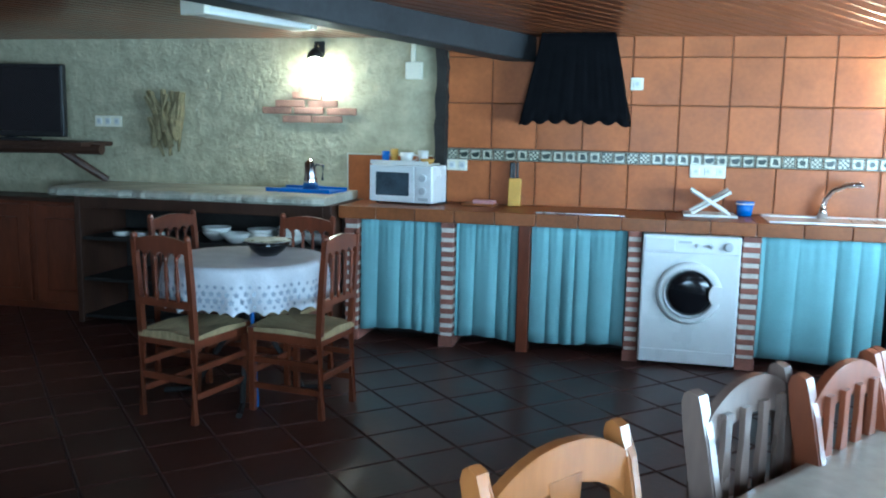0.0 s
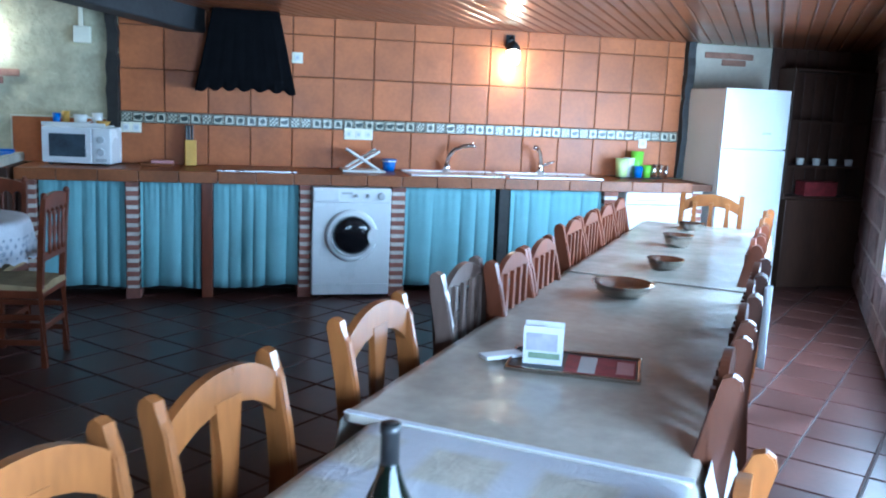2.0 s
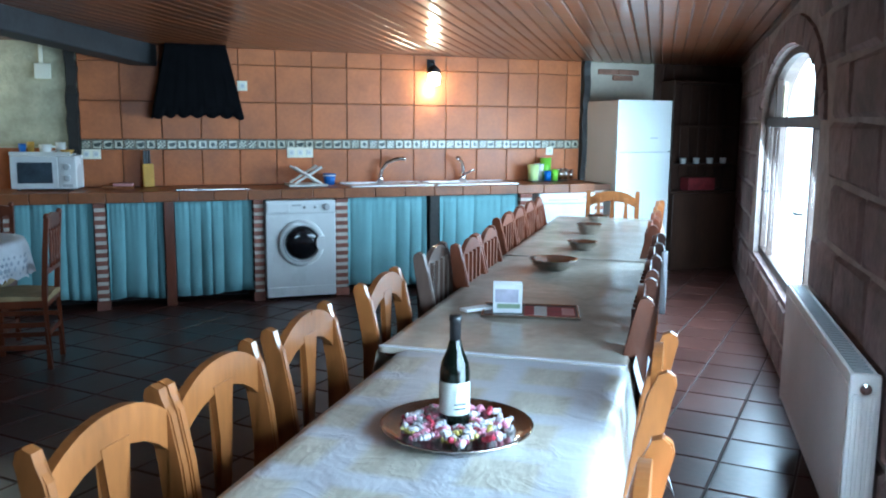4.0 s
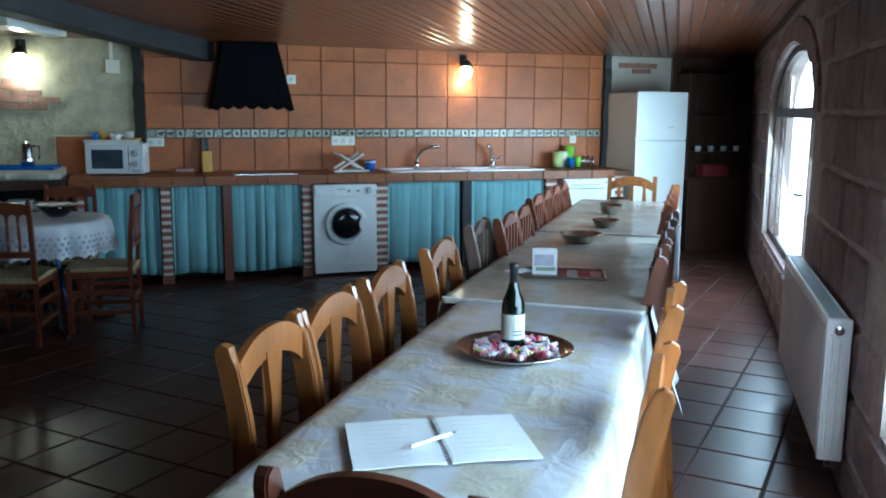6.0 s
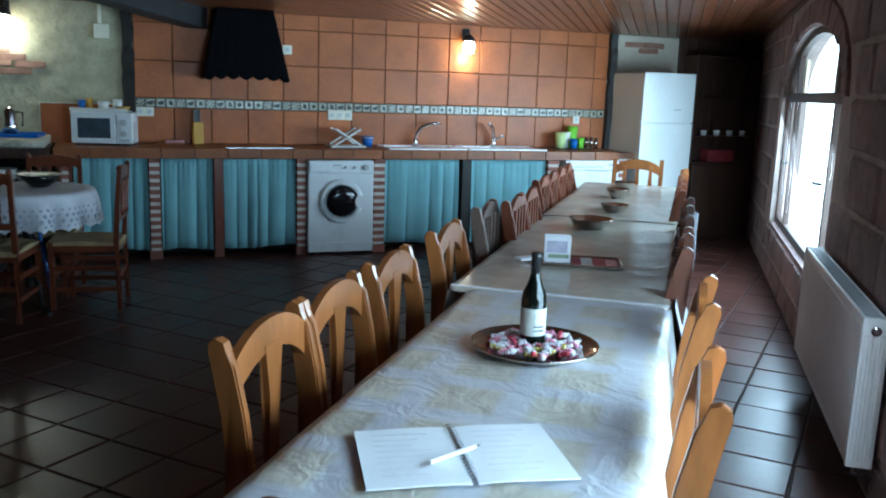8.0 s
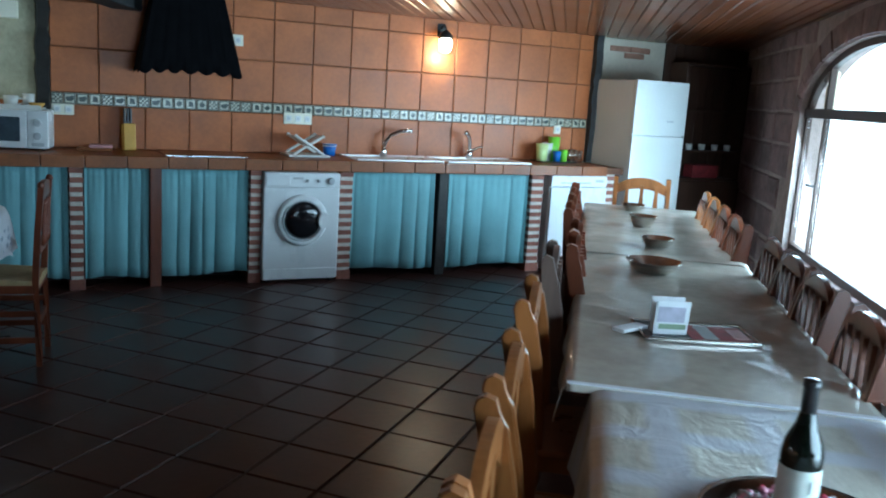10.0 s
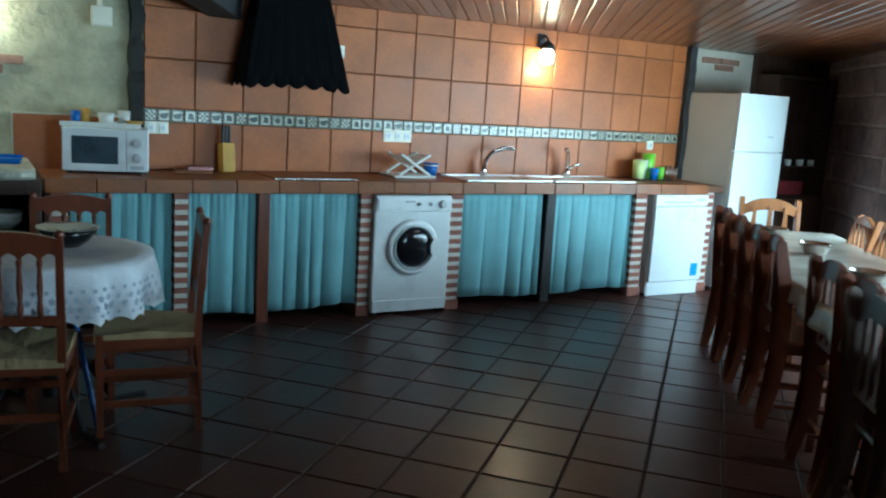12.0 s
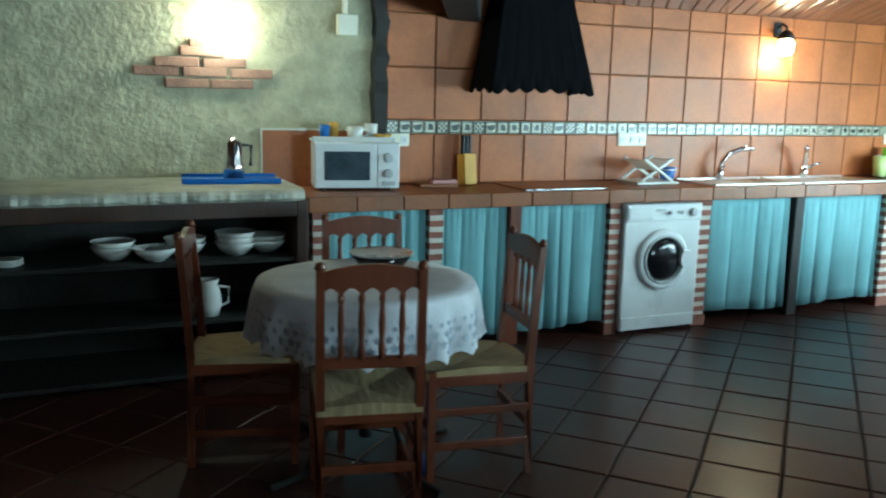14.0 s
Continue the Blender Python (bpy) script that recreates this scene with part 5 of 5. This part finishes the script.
spare = splat_chair(pose(-2.3, 2.1, 0, 0, 0, 100), PINE, "honey pine chair with a patterned cloth over its back", "chairs along the table", 0.37, 1.04)
quilt = thing("patterned_cloth", "yellow and navy patterned cloth hung over a chair back", "cloth", pose(-2.3, 2.1, 0, 0, 0, 100))
NAVY = mat("navy_cloth", (0.03, 0.04, 0.11), 0.9, 0.3, 20, 0.3, 90)
SUNNY = mat("yellow_cloth", (0.6, 0.48, 0.08), 0.9, 0.3, 14, 0.3, 90)


def quilt_strip(a, b):
    def place(u, v):
        turn = math.pi * min(1.0, max(0.0, (v - 0.42) / 0.16))
        side = -0.03 * math.cos(turn)
        z = 1.035 + 0.022 * math.sin(turn) - (0.35 * (0.42 - v) / 0.42 if v < 0.42 else 0.3 * (v - 0.58) / 0.42 if v > 0.58 else 0.0)
        return (-0.255 + side + 0.004 * math.sin(30 * u), a + (b - a) * u, z), (1, 0, 0.2)
    return sheet(place, 6, 30, 0.008)


for k in range(8):
    part("stripe", quilt_strip(-0.18 + 0.045 * k, -0.18 + 0.045 * (k + 1)), (SUNNY, NAVY)[k % 2], quilt)

# ---- things on the long table ----
salver = thing("silver_tray", "round silver tray full of wrapped sweets", "tray", Matrix.Translation((0.15, 0.475, CLOTH_1)))
part("tray", lathe([(0.0005, 0.004), (0.15, 0.004), (0.185, 0.016), (0.192, 0.022), (0.19, 0.016), (0.155, 0.0), (0.0005, 0.0)], 48), POLISHED, salver, smooth=True)
SWEETS = [mat("sweet_red", (0.36, 0.03, 0.06), 0.3, 0.2, 30, 0.0), mat("sweet_white", (0.52, 0.5, 0.53), 0.3, 0.1, 30, 0.0), mat("sweet_pink", (0.62, 0.25, 0.35), 0.3, 0.2, 30, 0.0), mat("sweet_yellow", (0.5, 0.42, 0.1), 0.3, 0.2, 30, 0.0)]
sweet_meshes = []
for mt in SWEETS:
    bm = lathe([(0.002, -0.02), (0.008, -0.015), (0.004, -0.011), (0.0085, -0.006), (0.0085, 0.006), (0.004, 0.011), (0.008, 0.015), (0.002, 0.02)], 6)
    sweet_meshes.append(mesh_of(bm, "sweet", mt))
rnd = random.Random(5)
for k in range(120):
    r, a = 0.135 * math.sqrt(rnd.random()), rnd.uniform(0, 6.283)
    if r < 0.04:
        r += 0.045
    ob = new("sweet", sweet_meshes[rnd.choice((0, 1, 1, 1, 2, 2, 3))])
    ob.parent = salver
    ob.matrix_local = pose(r * math.cos(a), r * math.sin(a), 0.014 + 0.012 * rnd.random(), 90 + rnd.uniform(-25, 25), 0, rnd.uniform(0, 360))

bottle = thing("wine_bottle", "dark green wine bottle with a pale label in the silver tray", "bottle", Matrix.Translation((0.155, 0.505, CLOTH_1 + 0.006)))
part("glass", lathe([(0.036, 0.0), (0.0385, 0.01), (0.0385, 0.14), (0.034, 0.165), (0.021, 0.195), (0.0145, 0.22), (0.0135, 0.268), (0.0155, 0.27), (0.0155, 0.282), (0.012, 0.284)], 28), BOTTLE_GLASS, bottle, smooth=True)
part("label", lathe([(0.0389, 0.035), (0.0389, 0.118)], 28, None, None, False), LABEL_PAPER, bottle, "pale paper label", True)
part("label_crest", block(-0.012, 0.012, -0.0405, -0.0389, 0.075, 0.1, 0), GREY_PLASTIC, bottle)
for z in (0.05, 0.062):
    part("label_line", block(-0.016, 0.016, -0.0402, -0.0385, z, z + 0.004, 0), INK, bottle)
part("foil", lathe([(0.0146, 0.215), (0.0142, 0.268), (0.016, 0.27), (0.016, 0.283), (0.002, 0.2855)], 20), BLACK_PLASTIC, bottle, "black foil capsule", True)

book = thing("open_notebook", "open ring-bound notebook with blank white pages", "notebook", pose(-0.335, -0.175, CLOTH_1, 0, 0, -9))


def page(sign):
    def place(u, v):
        return (sign * (0.006 + 0.208 * u), -0.14 + 0.28 * v, 0.006 + 0.004 * math.sin(math.pi * min(1, u * 1.2)) * (1 - u)), (0, 0, 1)
    return sheet(place, 12, 2, 0.003)


for sign in (-1, 1):
    part("page", page(sign), PAPER, book)
    for k in range(8):
        y = 0.1 - 0.028 * k
        part("written_line", block(sign * 0.11 - 0.07, sign * 0.11 + 0.05 - 0.02 * (k % 3), y, y + 0.0016, 0.0112, 0.0116, 0), FAINT_INK, book)
rings = bmesh.new()
for k in range(18):
    tube([(0.012 * math.cos(a), -0.13 + 0.0153 * k, 0.01 + 0.008 * math.sin(a)) for a in (0, 0.8, 1.6, 2.4, 3.14)], 0.0013, 4, rings)
tagged(part("ring_binding", rings, STEEL, book, "grey wire rings"), kind="stuff")
pen = thing("ballpoint_pen", "white ballpoint pen lying on the notebook", "pen", pose(-0.355, -0.195, CLOTH_1 + 0.019, 0, 0, 22))
part("barrel", tube([(-0.07, 0, 0), (0.055, 0, 0)], 0.005, 8), PAPER, pen)
part("tip", tube([(0.055, 0, 0), (0.07, 0, 0)], [0.004, 0.001], 8), BLACK_PLASTIC, pen)

rect = thing("menu_tray", "flat tray with red printed leaflets on it", "tray", pose(0.91, 1.6, CLOTH_2, 0, 0, -27))
part("tray", block(-0.19, 0.19, -0.11, 0.11, 0.0, 0.006, 0.002), BLACK_PLASTIC, rect)
for a, b, c, d in ((-0.195, 0.195, -0.115, -0.105), (-0.195, 0.195, 0.105, 0.115), (-0.195, -0.185, -0.105, 0.105), (0.185, 0.195, -0.105, 0.105)):
    part("tray_rim", block(a, b, c, d, 0.0, 0.014, 0.003), POLISHED, rect)
leaflet = thing("leaflet", "glossy red leaflet lying on the tray", "leaflet", pose(0.975, 1.565, CLOTH_2 + 0.006, 0, 0, -27))
part("sheet", block(-0.1, 0.105, -0.09, 0.09, 0.0, 0.003, 0), PRINT_RED, leaflet)
part("picture", block(-0.06, -0.01, -0.08, 0.08, 0.003, 0.0045, 0), GREY_PLASTIC, leaflet)
part("title_bar", block(0.05, 0.1, -0.06, 0.06, 0.003, 0.0045, 0), PINK, leaflet)
card = thing("folded_card", "white folded card with a blue and green picture", "card", pose(0.815, 1.62, CLOTH_2 + 0.006, 0, 0, -24))
part("front", block(-0.058, 0.058, -0.002, 0.002, 0.0, 0.12, 0, pose(0, -0.012, 0, 8, 0, 0)), PAPER, card)
part("back", block(-0.058, 0.058, -0.002, 0.002, 0.0, 0.12, 0, pose(0, 0.022, 0, -8, 0, 0)), PAPER, card)
part("picture", block(-0.05, 0.042, -0.0045, -0.0022, 0.045, 0.1, 0, pose(0, -0.012, 0, 8, 0, 0)), PRINT_BLUE, card)
part("green_band", block(-0.042, 0.05, -0.0045, -0.0022, 0.02, 0.038, 0, pose(0, -0.012, 0, 8, 0, 0)), PRINT_GREEN, card)
fold = thing("paper_slip", "white folded paper slip on the tray", "paper", pose(0.715, 1.695, CLOTH_2 + 0.006, 0, 0, 14))
part("sheet", block(-0.07, 0.06, -0.025, 0.025, 0.0, 0.012, 0.002), PAPER, fold)


def metal_bowl(x, y, r, h, label):
    ob = thing("steel_bowl", label, "bowl", Matrix.Translation((x, y, TABLE_Z + (0.0105 if y < 2.8 else 0.0145))), "steel bowls")
    part("bowl", lathe([(r * 0.6, 0.0), (r * 0.86, h * 0.4), (r, h), (r * 1.04, h), (r * 0.98, h * 0.97), (r * 0.83, h * 0.4), (r * 0.57, 0.004), (0.0005, 0.004)], 36), POLISHED, ob, smooth=True)


metal_bowl(1.49, 2.51, 0.125, 0.055, "wide shallow steel bowl on the plastic cloth")
metal_bowl(1.97, 3.05, 0.09, 0.05, "small steel bowl on the plastic cloth")
metal_bowl(2.38, 3.68, 0.085, 0.07, "deep steel bowl on the far table")
metal_bowl(2.84, 4.34, 0.085, 0.045, "small shallow steel bowl on the far table")

# ---- round table ----
RC = (-1.66, 4.46)
rt = thing("round_table", "round table on dark splayed steel legs, under a lace cloth", "table", Matrix.Translation((*RC, 0)) @ Matrix.Diagonal((1, 1, 1.025, 1)))
part("tabletop", lathe([(0.0005, 0.715), (0.42, 0.715), (0.425, 0.73), (0.42, 0.742), (0.0005, 0.742)], 40, None, None, False), DARK_WOOD, rt)
part("column", lathe([(0.028, 0.1), (0.028, 0.71)], 16), BLACK_IRON, rt)
for k in range(4):
    a = radians(20 + 90 * k)
    part("leg", tube([(0.03 * math.cos(a), 0.03 * math.sin(a), 0.45), (0.3 * math.cos(a), 0.3 * math.sin(a), 0.02), (0.46 * math.cos(a), 0.46 * math.sin(a), 0.012)], 0.016, 8), BLACK_IRON, rt)
part("blue_leg", tube([(0.07, -0.1, 0.6), (0.17, -0.25, 0.0)], 0.012, 8), BLUE, rt, "blue-coloured steel strut")
cloth = thing("lace_tablecloth", "white round tablecloth with a lace border in folds", "tablecloth", Matrix.Translation((*RC, 0)) @ Matrix.Diagonal((1, 1, 1.025, 1)))
bm = bmesh.new()
rows = []
N = 160
for j in range(19):
    ring = []
    for k in range(N):
        a = 2 * math.pi * k / N
        if j <= 6:
            r, z = 0.435 * j / 6 + 0.0008, 0.7455 + 0.0015 * noise.noise(Vector((math.cos(a) * j, math.sin(a) * j, 0.3)))
        else:
            v = (j - 6) / 12
            fold = math.sin(a * 13 + 1.5 * noise.noise(Vector((2 * math.cos(a), 2 * math.sin(a), 0))))
            r = 0.435 + 0.012 * math.sin(math.pi / 2 * min(1, v * 4)) + v * (0.015 + 0.03 * fold)
            hem = 0.02 * abs(math.sin(a * 20)) * max(0.0, (v - 0.85) / 0.15)
            z = 0.7455 - 0.225 * v + hem
        ring.append(bm.verts.new((r * math.cos(a), r * math.sin(a), z)))
    rows.append(ring)
for a, b in zip(rows, rows[1:]):
    for k in range(N):
        bm.faces.new((a[k], a[(k + 1) % N], b[(k + 1) % N], b[k]))
part("cloth", bm, LACE, cloth, smooth=True)
bm = bmesh.new()
for k in range(64):
    for row, dz, size in ((0, 0.085, 0.013), (1, 0.12, 0.018), (0, 0.155, 0.02), (1, 0.185, 0.012)):
        a = 2 * math.pi * (k + 0.5 * row) / 64
        fold = math.sin(a * 13 + 1.5 * noise.noise(Vector((2 * math.cos(a), 2 * math.sin(a), 0))))
        v = dz / 0.235
        r = 0.447 + v * (0.015 + 0.03 * fold) + 0.004
        m = Matrix.Translation((r * math.cos(a), r * math.sin(a), 0.7455 - dz)) @ pose(0, 0, 0, 0, 90, math.degrees(a))
        pts = []
        for q in range(10):
            rr = size * (1.0 if q % 2 else 0.55)
            w = 2 * math.pi * q / 10
            pts.append(bm.verts.new(m @ Vector((rr * math.cos(w), rr * math.sin(w), 0))))
        bm.faces.new(pts)
tagged(part("lace_pattern", bm, mat("lace_shadow_thread", (0.38, 0.42, 0.5), 0.9, 0.2, 30, 0.4), cloth, "greyer open lace flowers"), kind="stuff")
dish = thing("dark_fruit_bowl", "dark glass bowl in the middle of the round table", "bowl", Matrix.Translation((-1.57, 4.54, 0.7665)))
part("bowl", lathe([(0.05, 0), (0.09, 0.03), (0.13, 0.085), (0.125, 0.085), (0.085, 0.034), (0.045, 0.008)], 28), SCREEN, dish, smooth=True)
# highlight on the glass rim, modelled as a thin steel ring
part("rim_shine", lathe([(0.129, 0.083), (0.133, 0.09), (0.127, 0.09)], 28), STEEL, dish)

for (x, y), turn, lb in (((-1.786, 4.113), 78, "set square to the round table"), ((-1.27, 4.31), 172, "beside the round table"), ((-1.54, 4.74), -97, "near the counter"), ((-2.09, 4.74), -15, "by the dark shelves")):
    rush_chair(pose(x, y, 0, 0, 0, turn), "chestnut chair with a rush seat, " + lb, "chairs round the table")

# ---- wall tiles, border and worktop tiles ----
PITCH, X_FIRST, X_LAST = 0.3222, -0.949, 3.725
bed = structure("tile_bed", block(-0.95, 3.727, NORTH - 0.006, NORTH - 0.0005, TOP - 0.01, 2.13, 0), JOINT_DARK, "orange terracotta wall tiles with dark joints", "wall tiles")
ROWS_Z = ((TOP + 0.002, 1.258), (1.348, 1.662), (1.668, 1.985), (1.99, 2.128))


def tile_mesh(w, h):
    bm = bmesh.new()
    b = 0.005
    outer = [bm.verts.new(p) for p in ((0, 0, 0), (w, 0, 0), (w, 0, h), (0, 0, h))]
    inner = [bm.verts.new(p) for p in ((b, -0.006, b), (w - b, -0.006, b), (w - b, -0.006, h - b), (b, -0.006, h - b))]
    bm.faces.new(inner)
    for k in range(4):
        bm.faces.new((outer[k], outer[(k + 1) % 4], inner[(k + 1) % 4], inner[k]))
    return bm


rnd = random.Random(2)
for z0, z1 in ROWS_Z:
    whole = mesh_of(tile_mesh(PITCH - 0.006, z1 - z0), "wall_tile", WALL_TILE)
    x = X_FIRST
    while x < X_LAST - 0.02:
        w = min(PITCH, X_LAST - x)
        me = whole if w == PITCH else mesh_of(tile_mesh(w - 0.006, z1 - z0), "wall_tile", WALL_TILE)
        share("wall_tile", me, bed, pose(x + 0.003, NORTH - 0.006, z0, rnd.uniform(-0.25, 0.25), 0, rnd.uniform(-0.2, 0.2)))
        x += PITCH

B = 0.0849


def border_tile(kind):
    bm = bmesh.new()
    q = B - 0.004

    def patch(x0, x1, z0, z1, y, index):
        f = bm.faces.new([bm.verts.new(p) for p in ((x0, y, z0), (x1, y, z0), (x1, y, z1), (x0, y, z1))])
        f.material_index = index
    outer = [bm.verts.new(p) for p in ((0, 0, 0), (q, 0, 0), (q, 0, q), (0, 0, q))]
    inner = [bm.verts.new(p) for p in ((0.003, -0.006, 0.003), (q - 0.003, -0.006, 0.003), (q - 0.003, -0.006, q - 0.003), (0.003, -0.006, q - 0.003))]
    bm.faces.new(inner)
    for k in range(4):
        bm.faces.new((outer[k], outer[(k + 1) % 4], inner[(k + 1) % 4], inner[k]))
    t, y, lo, hi = 0.007, -0.0066, 0.003, q - 0.003
    for a in ((lo, hi, lo, lo + t), (lo, hi, hi - t, hi), (lo, lo + t, lo, hi), (hi - t, hi, lo, hi)):
        patch(*a, y, 1)
    c = q / 2
    if kind == 0:
        for i in range(4):
            for j in range(4):
                if (i + j) % 2:
                    s = (hi - lo - 2 * t - 0.004) / 4
                    x0, z0 = lo + t + 0.002 + i * s, lo + t + 0.002 + j * s
                    patch(x0, x0 + s, z0, z0 + s, y, 1)
    else:
        n = (0, 16, 10, 12)[kind]
        vs = []
        rr = random.Random(kind)
        for k in range(n):
            a = 2 * math.pi * k / n + 0.2
            r = (0.031 if k % 2 else 0.015) if kind == 1 else rr.uniform(0.014, 0.031)
            vs.append(bm.verts.new((c + r * math.cos(a), y, c + r * math.sin(a))))
        bm.faces.new(vs).material_index = 1
    return bm


kinds = [mesh_of(border_tile(k), "border_tile", [BORDER_CREAM, BORDER_GREEN]) for k in range(4)]
x = X_FIRST + 0.002
while x < X_LAST - B * 0.6:
    share("border_tile", kinds[rnd.randrange(4)], bed, Matrix.Translation((x, NORTH - 0.007, 1.2605)))
    x += B

# worktop: square tiles above, narrow nosing tiles at the front edge
deep = 0.275
me = mesh_of(block(0.002, 0.27, 0.002, deep - 0.003, 0.0, 0.012, 0.003), "worktop_tile", COUNTER_TILE)
nose = mesh_of(block(0.002, 0.27, 0.0, 0.03, -0.072, 0.013, 0.005), "nosing_tile", COUNTER_TILE)
top = counter.children[0]
for k in range(20):
    x = -1.58 + 0.2725 * k
    w = 0.2725
    if x + w > 3.845:
        break
    share("nosing_tile", nose, top, Matrix.Translation((x, FRONT, TOP - 0.0125)))
    for j in range(2):
        share("worktop_tile", me, top, Matrix.Translation((x, FRONT + 0.031 + j * (deep - 0.009), TOP - 0.0125)))

# ---- stones of the window wall ----
rnd = random.Random(7)


def inside_window(a, b, z0, z1):
    """Whether a stone would stand in an opening or on the ring of arch stones."""
    for s0, s1 in WINDOWS:
        c, w = (s0 + s1) / 2, (s1 - s0) / 2
        if b <= s0 - 0.02 or a >= s1 + 0.02:
            continue
        if z1 <= SILL:
            continue
        if z0 < SPRING:
            return True
        near = min(max(c, a), b)
        if ((near - c) / (w + 0.2)) ** 2 + (max(0, z0 - SPRING) / (ARCH + 0.2)) ** 2 < 1:
            return True
    return False


def stone_mesh(w, h, seed):
    r = random.Random(seed)
    bm = bmesh.new()
    j = lambda a: r.uniform(-a, a)
    lv = [bm.verts.new(p) for p in ((j(0.008), 0, j(0.008)), (w + j(0.008), 0, j(0.008)), (w + j(0.008), 0, h + j(0.008)), (j(0.008), 0, h + j(0.008)))]
    tv = [bm.verts.new(p) for p in ((0.02, 0.014 + j(0.006), 0.018), (w - 0.02, 0.014 + j(0.006), 0.018), (w - 0.018, 0.014 + j(0.006), h - 0.02), (0.022, 0.014 + j(0.006), h - 0.018))]
    mid = bm.verts.new((w / 2 + j(0.05), 0.02 + j(0.006), h / 2 + j(0.04)))
    for k in range(4):
        bm.faces.new((lv[k], lv[(k + 1) % 4], tv[(k + 1) % 4], tv[k]))
        bm.faces.new((tv[k], tv[(k + 1) % 4], mid))
    return bm


zs = [0.0, 0.2, 0.45, 0.72, 1.0, 1.27, 1.54, 1.8, 2.05, 2.3, 2.55]
for z0, z1 in zip(zs, zs[1:]):
    s = -4.2 + rnd.uniform(0, 0.3)
    while s < 8.6:
        w = rnd.uniform(0.34, 0.68)
        a, b = s, min(s + w, 8.7)
        for e0, e1 in WINDOWS:                    # stop stones at the jambs
            if z1 > SILL and z0 < SPRING:
                if a < e0 < b:
                    b = e0
                if a < e1 < b and a >= e0:
                    a = e1
        if b - a > 0.12 and not inside_window(a, b, z0, z1):
            ob = share("stone", mesh_of(stone_mesh(b - a - 0.025, z1 - z0 - 0.025, rnd.random()), "stone", STONE), wall_east, at_wall(a + 0.012, 0.0, z0 + 0.012))
        s = max(b, s + 0.2)
for s0, s1 in WINDOWS:
    inner, outer = arch_curve(s0, s1, 0.005, 15), arch_curve(s0, s1, 0.19, 15)
    for k in range(15):
        bm = bmesh.new()
        quad = (inner[k], inner[k + 1], outer[k + 1], outer[k])
        cx, cz = sum(p[0] for p in quad) / 4, sum(p[1] for p in quad) / 4
        lv = [bm.verts.new((cx + (p - cx) * 0.97, 0.0, cz + (q - cz) * 0.97)) for p, q in quad]
        tv = [bm.verts.new((cx + (p - cx) * 0.88, 0.016 + rnd.uniform(-0.004, 0.006), cz + (q - cz) * 0.88)) for p, q in quad]
        bm.faces.new(tv)
        for j in range(4):
            bm.faces.new((lv[j], lv[(j + 1) % 4], tv[(j + 1) % 4], tv[j]))
        share("arch_stone", mesh_of(bm, "arch_stone", STONE), wall_east, at_wall(0, 0))

# ---- floor tiles ----
STEP = 0.3239


def floor_tile():
    bm = bmesh.new()
    a, b = STEP / 2 - 0.0045, STEP / 2 - 0.0095
    lv = [bm.verts.new(p) for p in ((-a, -a, -0.006), (a, -a, -0.006), (a, a, -0.006), (-a, a, -0.006))]
    tv = [bm.verts.new(p) for p in ((-b, -b, 0.0), (b, -b, 0.0), (b, b, 0.0), (-b, b, 0.0))]
    bm.faces.new(tv)
    for k in range(4):
        bm.faces.new((lv[k], lv[(k + 1) % 4], tv[(k + 1) % 4], tv[k]))
    return bm


tile = mesh_of(floor_tile(), "floor_tile", FLOOR_TILE)
grid = pose(0, 0, 0, 0, 0, F_ANGLE)
rnd = random.Random(3)
rest = []
count = 0
for i in range(-30, 34):
    for j in range(-26, 34):
        p = grid @ Vector((2.12 + (i + 0.5) * STEP, 0.205 + (j + 0.5) * STEP, 0))
        if not (X0 - 0.2 < p.x < 7.4 and Y0 - 0.4 < p.y < NORTH + 0.2):
            continue
        q = p - W_ORIGIN
        if -math.sin(radians(W_ANGLE)) * q.x + math.cos(radians(W_ANGLE)) * q.y < -0.3:
            continue
        near = (-1.4 < p.x < 3.6 and 2.2 < p.y < 5.9) or (0.4 < p.x < 5.0 and 0.2 < p.y < 4.6)
        jig = pose(p.x, p.y, rnd.uniform(-0.0012, 0.0012), rnd.uniform(-0.25, 0.25), rnd.uniform(-0.25, 0.25), F_ANGLE + rnd.uniform(-0.3, 0.3))
        if near and count < 300:
            share("floor_tile", tile, floor, jig)
            count += 1
        else:
            rest.append(jig)
verts, faces = [], []
a, b = STEP / 2 - 0.0045, STEP / 2 - 0.0095
for m in rest:
    k = len(verts)
    for x, y, z in ((-a, -a, -0.006), (a, -a, -0.006), (a, a, -0.006), (-a, a, -0.006), (-b, -b, 0), (b, -b, 0), (b, b, 0), (-b, b, 0)):
        verts.append(tuple(m @ Vector((x, y, z))))
    faces.append((k + 4, k + 5, k + 6, k + 7))
    for j in range(4):
        faces.append((k + j, k + (j + 1) % 4, k + 4 + (j + 1) % 4, k + 4 + j))
me = bpy.data.meshes.new("floor_tiles_outer")
me.from_pydata(verts, [], faces)
FLOOR_REST = mat("floor_quarry_tile_far", (0.062, 0.024, 0.018), 0.33, 0.35, 2.5, 0.1, 30, spec=0.38, island=0.14)
me.materials.append(FLOOR_REST)
ob = new("outer_tiles", me)
ob.parent = floor
tagged(ob, kind="stuff")
